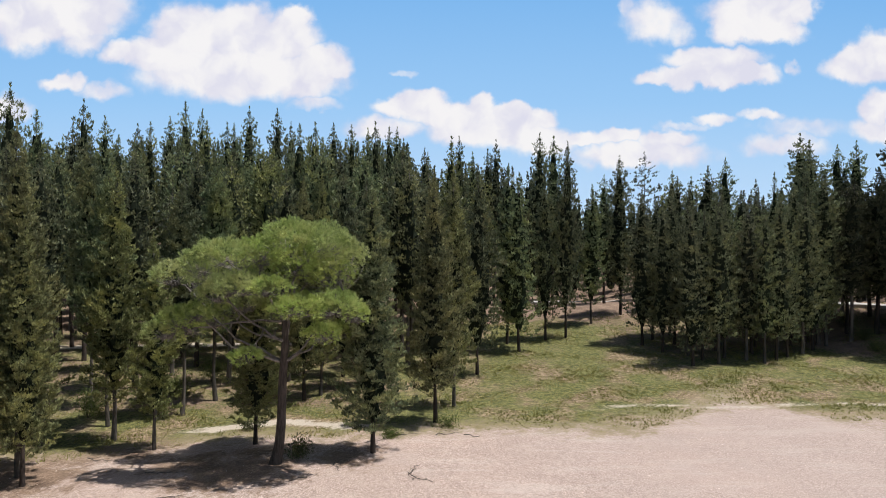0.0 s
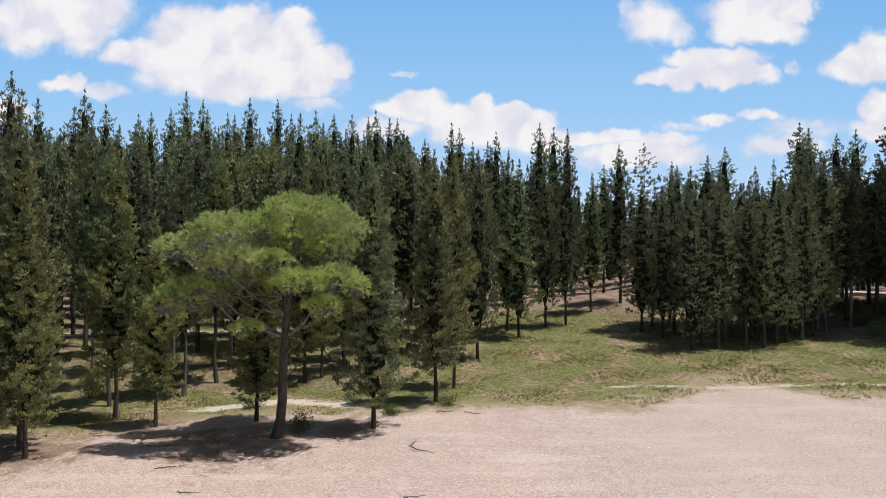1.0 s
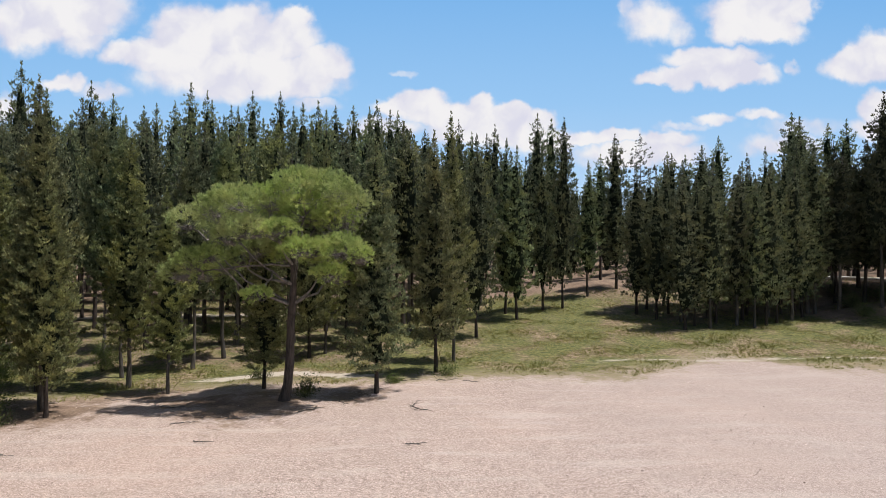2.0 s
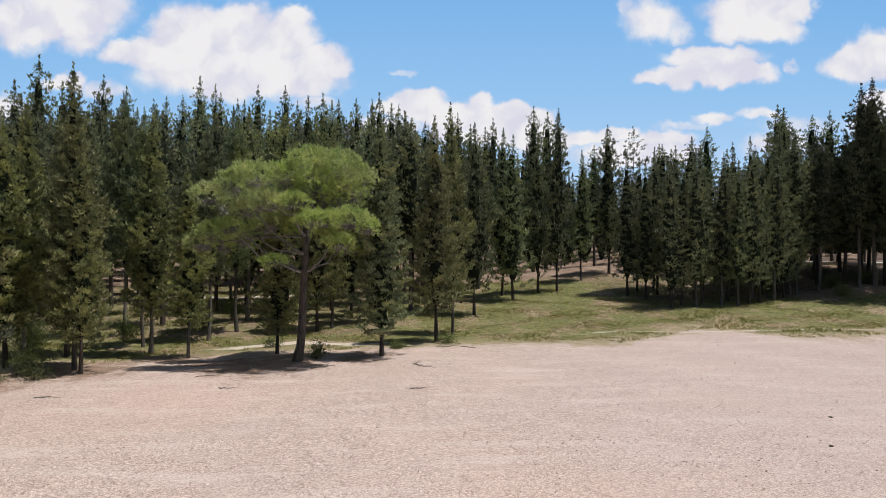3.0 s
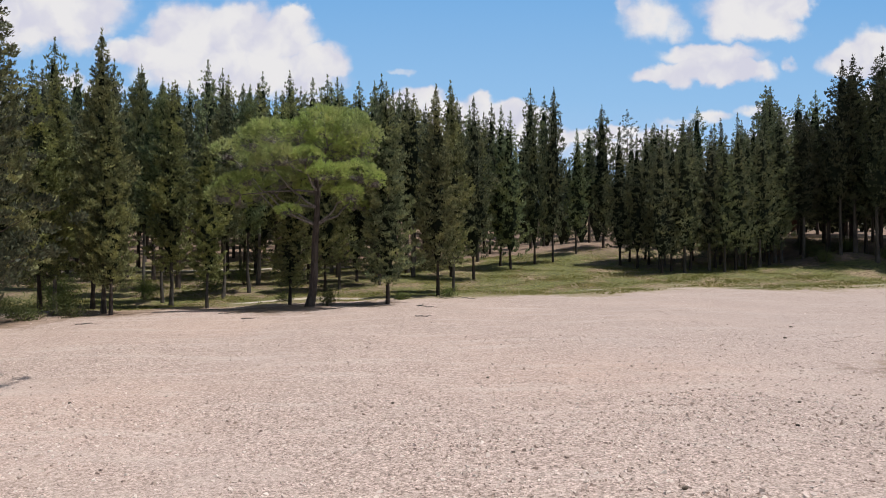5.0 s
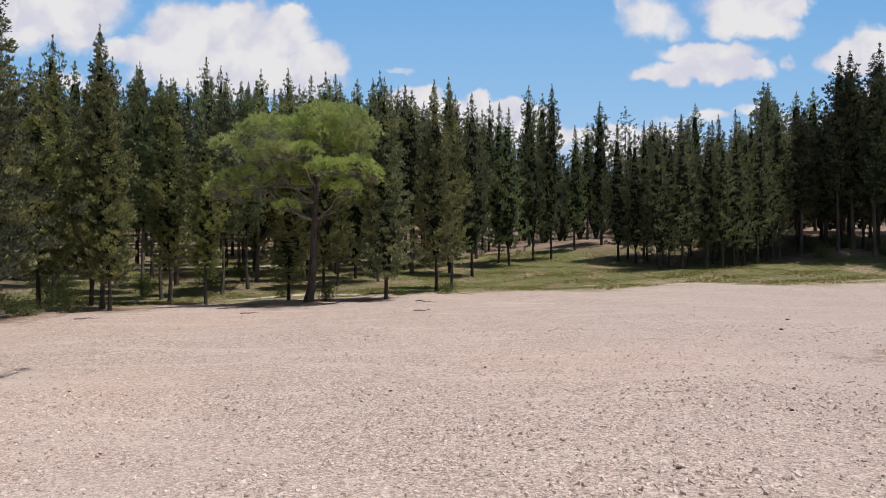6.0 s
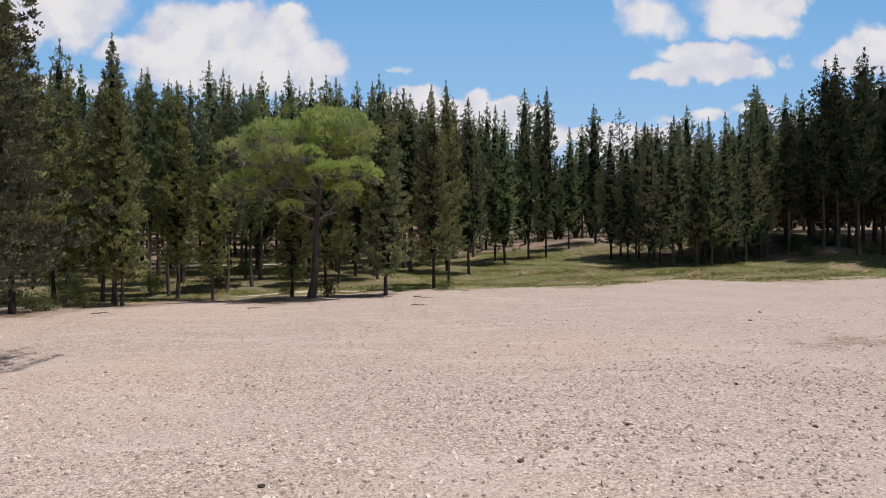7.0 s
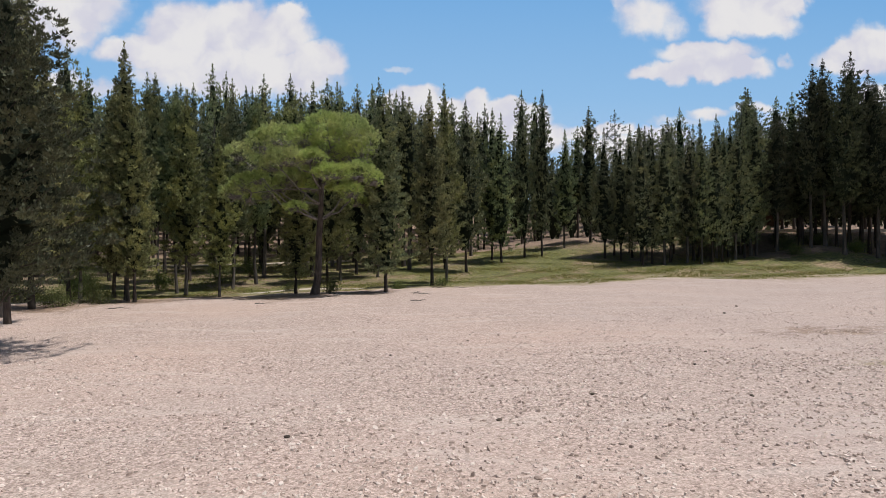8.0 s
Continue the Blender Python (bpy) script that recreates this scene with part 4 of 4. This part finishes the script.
for i, (x, y, length, turn) in enumerate([(-0.75, 15.8, 0.6, 10), (-7.0, 16.4, 0.7, -15), (-0.7, 19.6, 0.9, -40), (-1.0, 20.4, 0.9, 70), (-8.4, 18.4, 0.9, 20),
                                         (-3.7, 21.0, 0.8, -60), (-4.6, 20.0, 1.0, 30), (-9.6, 20.6, 1.2, 5), (-12.6, 22.2, 1.4, -10), (0.2, 24.6, 1.0, 15),
                                         (-1.6, 24.4, 1.3, 5), (-12.2, 15.3, 0.8, 0), (1.2, 24.3, 0.7, -20)]):
    dead_branch(x, y, length, turn, i)


def chips_of(rng, at, size):
    """Small angular chips, each an island: three sides to an off-centre peak, sunk in the ground."""
    n = len(at)
    a = rng.uniform(0, 2 * np.pi, (n, 1)) + np.array([0, 2.1, 4.2]) + rng.normal(0, 0.4, (n, 3))
    r = rng.uniform(0.6, 1.3, (n, 3))
    foot = np.stack([r * np.cos(a), r * np.sin(a), np.full((n, 3), -0.15)], -1)
    peak = np.column_stack([rng.normal(0, 0.4, (n, 2)), rng.uniform(0.22, 0.6, n)])[:, None]
    v = np.concatenate([foot, peak], 1) * np.asarray(size)[:, None, None] + at[:, None]
    f = np.array([(0, 1, 3), (1, 2, 3), (2, 0, 3)])
    return v.reshape(-1, 3), (np.arange(n) * 4)[:, None, None].repeat(3, 1).reshape(-1, 1) + np.tile(f, (n, 1))


def lumps_of(rng, at, size):
    """Broken stones, each an island: an uneven five-cornered block with a tilted top."""
    n = len(at)
    a = rng.uniform(0, 2 * np.pi, (n, 1)) + np.arange(5) * 1.2566 + rng.normal(0, 0.28, (n, 5))
    r = rng.uniform(0.6, 1.25, (n, 5))
    foot = np.stack([r * np.cos(a), r * np.sin(a), np.full((n, 5), -0.2)], -1)
    foot[..., 0] *= rng.uniform(0.7, 1.35, (n, 1))
    head = foot * rng.uniform(0.45, 0.85, (n, 1, 1)) + rng.normal(0, 0.12, (n, 5, 3))
    tilt = rng.normal(0, 0.35, (n, 1, 2))
    head[..., 2] = rng.uniform(0.25, 0.6, (n, 1)) + (head[..., :2] * tilt).sum(-1) + rng.normal(0, 0.08, (n, 5))
    v = np.concatenate([foot, head], 1) * np.asarray(size)[:, None, None] + at[:, None]
    f = [(5, 6, 7), (5, 7, 8), (5, 8, 9)]
    for i in range(5):
        j = (i + 1) % 5
        f += [(i, j, 5 + j), (i, 5 + j, 5 + i)]
    f = np.array(f)
    return v.reshape(-1, 3), (np.arange(n) * 10)[:, None, None].repeat(len(f), 1).reshape(-1, 1) + np.tile(f, (n, 1))


rng = np.random.default_rng(8)
spots, sizes = [], []
for count, y0, y1, s0, s1 in ((78000, -3.2, 4.5, 0.005, 0.036), (30000, 2.0, 11.0, 0.007, 0.034), (14000, 9.0, 25.0, 0.012, 0.036)):
    y = y0 + (y1 - y0) * rng.random(count) ** 1.35
    x = rng.uniform(-1, 1, count) * (0.78 * (y + 7.7) + 1.2)
    drift = np.sin(0.9 * x + 1.7 * np.sin(0.6 * y)) * np.sin(1.2 * y + 1.3 * np.sin(0.8 * x)) * 0.5 + 0.5
    fleck = np.array([noise.noise((u * 2.3, w * 2.3, 4.0)) for u, w in zip(x, y)]) + 0.5
    keep = (y < yard_edge(x) - 0.3) & (rng.random(count) < 0.12 + 0.55 * drift + 0.7 * np.clip(fleck, 0, 1) ** 2)
    x, y = x[keep], y[keep]
    size = s0 + (s1 - s0) * rng.random(len(x)) ** (5.5 - 1.8 * sstep(x, -2, 4))
    spots.append(np.column_stack([x, y, land(x, y) - size * 0.05]))
    sizes.append(size)
spots, sizes = np.concatenate(spots), np.concatenate(sizes)
coarse = sizes > 0.015
chips, lumps = chips_of(rng, spots[~coarse], sizes[~coarse]), lumps_of(rng, spots[coarse], sizes[coarse])
scree = np.concatenate([chips[0], lumps[0]]), np.concatenate([chips[1], lumps[1] + len(chips[0])])
tagged(new("gravel", mesh_of("gravel", *scree, STONE)), "loose pale angular limestone chips covering the clearing", "gravel", kind="stuff")


def stone(x, y, size, material, label, seed):
    rng = np.random.default_rng(500 + seed)
    bm = bmesh.new()
    bmesh.ops.create_icosphere(bm, subdivisions=2, radius=size)
    for v in bm.verts:
        k = 1 + 0.35 * noise.noise(v.co * (1.6 / size) + Vector((seed, 0, 0)))
        v.co = Vector((v.co.x * k * 1.2, v.co.y * k * 0.85, v.co.z * k * 0.6))
    me = bpy.data.meshes.new("stone")
    bm.to_mesh(me)
    bm.free()
    me.materials.append(material)
    ob = new("stone", me)
    ob.matrix_basis = pose(x, y, float(land(x, y)) + size * 0.3, 0, 0, seed * 47)
    tagged(ob, label, "stone", "single stones on the clearing")


for i, (x, y, size) in enumerate([(-1.63, -0.95, 0.06), (0.82, -0.34, 0.065), (4.5, 0.73, 0.06), (8.52, 9.94, 0.08), (2.24, 0.72, 0.05), (5.25, 3.88, 0.06),
                                  (4.58, 2.80, 0.05), (-6.05, 4.46, 0.05), (-0.89, 4.25, 0.045), (0.75, 6.24, 0.06), (10.1, 12.4, 0.08)]):
    stone(x, y, size * 0.55, DARK_STONE, "dark brown stone lying on the pale crushed stone", i)
for i in range(26):
    y = rng.uniform(-2.6, 4.0)
    x = rng.uniform(-0.7, 0.7) * (y + 7.7)
    stone(x, y, rng.uniform(0.024, 0.038), STONE, "pale angular limestone lump among the chips", 40 + i)


# ---- meadow grass ----
def build_grass():
    rng = np.random.default_rng(21)
    count = 95000
    x, y = rng.uniform(-24, 36, count), rng.uniform(19, 48, count)
    meadow, wood, path = cover(x, y)
    patch = np.sin(x * 0.8 + 2 * np.sin(y * 0.5)) * np.sin(y * 1.1 + np.sin(x * 0.6)) * 0.5 + 0.5
    ok = (rng.random(count) < meadow * (0.35 + 0.65 * patch) * (1 - 0.6 * wood)) & (meadow > 0.5) & (path < 0.3)
    x, y, patch = x[ok], y[ok], patch[ok]
    n = len(x)
    blades = 3
    at = np.repeat(np.column_stack([x, y, land(x, y) - 0.01]), blades, 0) + rng.normal(0, 0.05, (n * blades, 3)) * np.array([1, 1, 0])
    way = np.column_stack([rng.normal(0, 0.9, (n * blades, 2)), np.full(n * blades, 0.9)])
    L = np.repeat(0.045 + 0.12 * patch, blades) * rng.uniform(0.6, 1.4, n * blades)
    tagged(new("grass", mesh_of("grass", *sprigs(rng, at, way, L, 0.012 + 0.16 * L, 1.2), GRASS)), "patchy dry green meadow grass", "grass", kind="stuff")


build_grass()
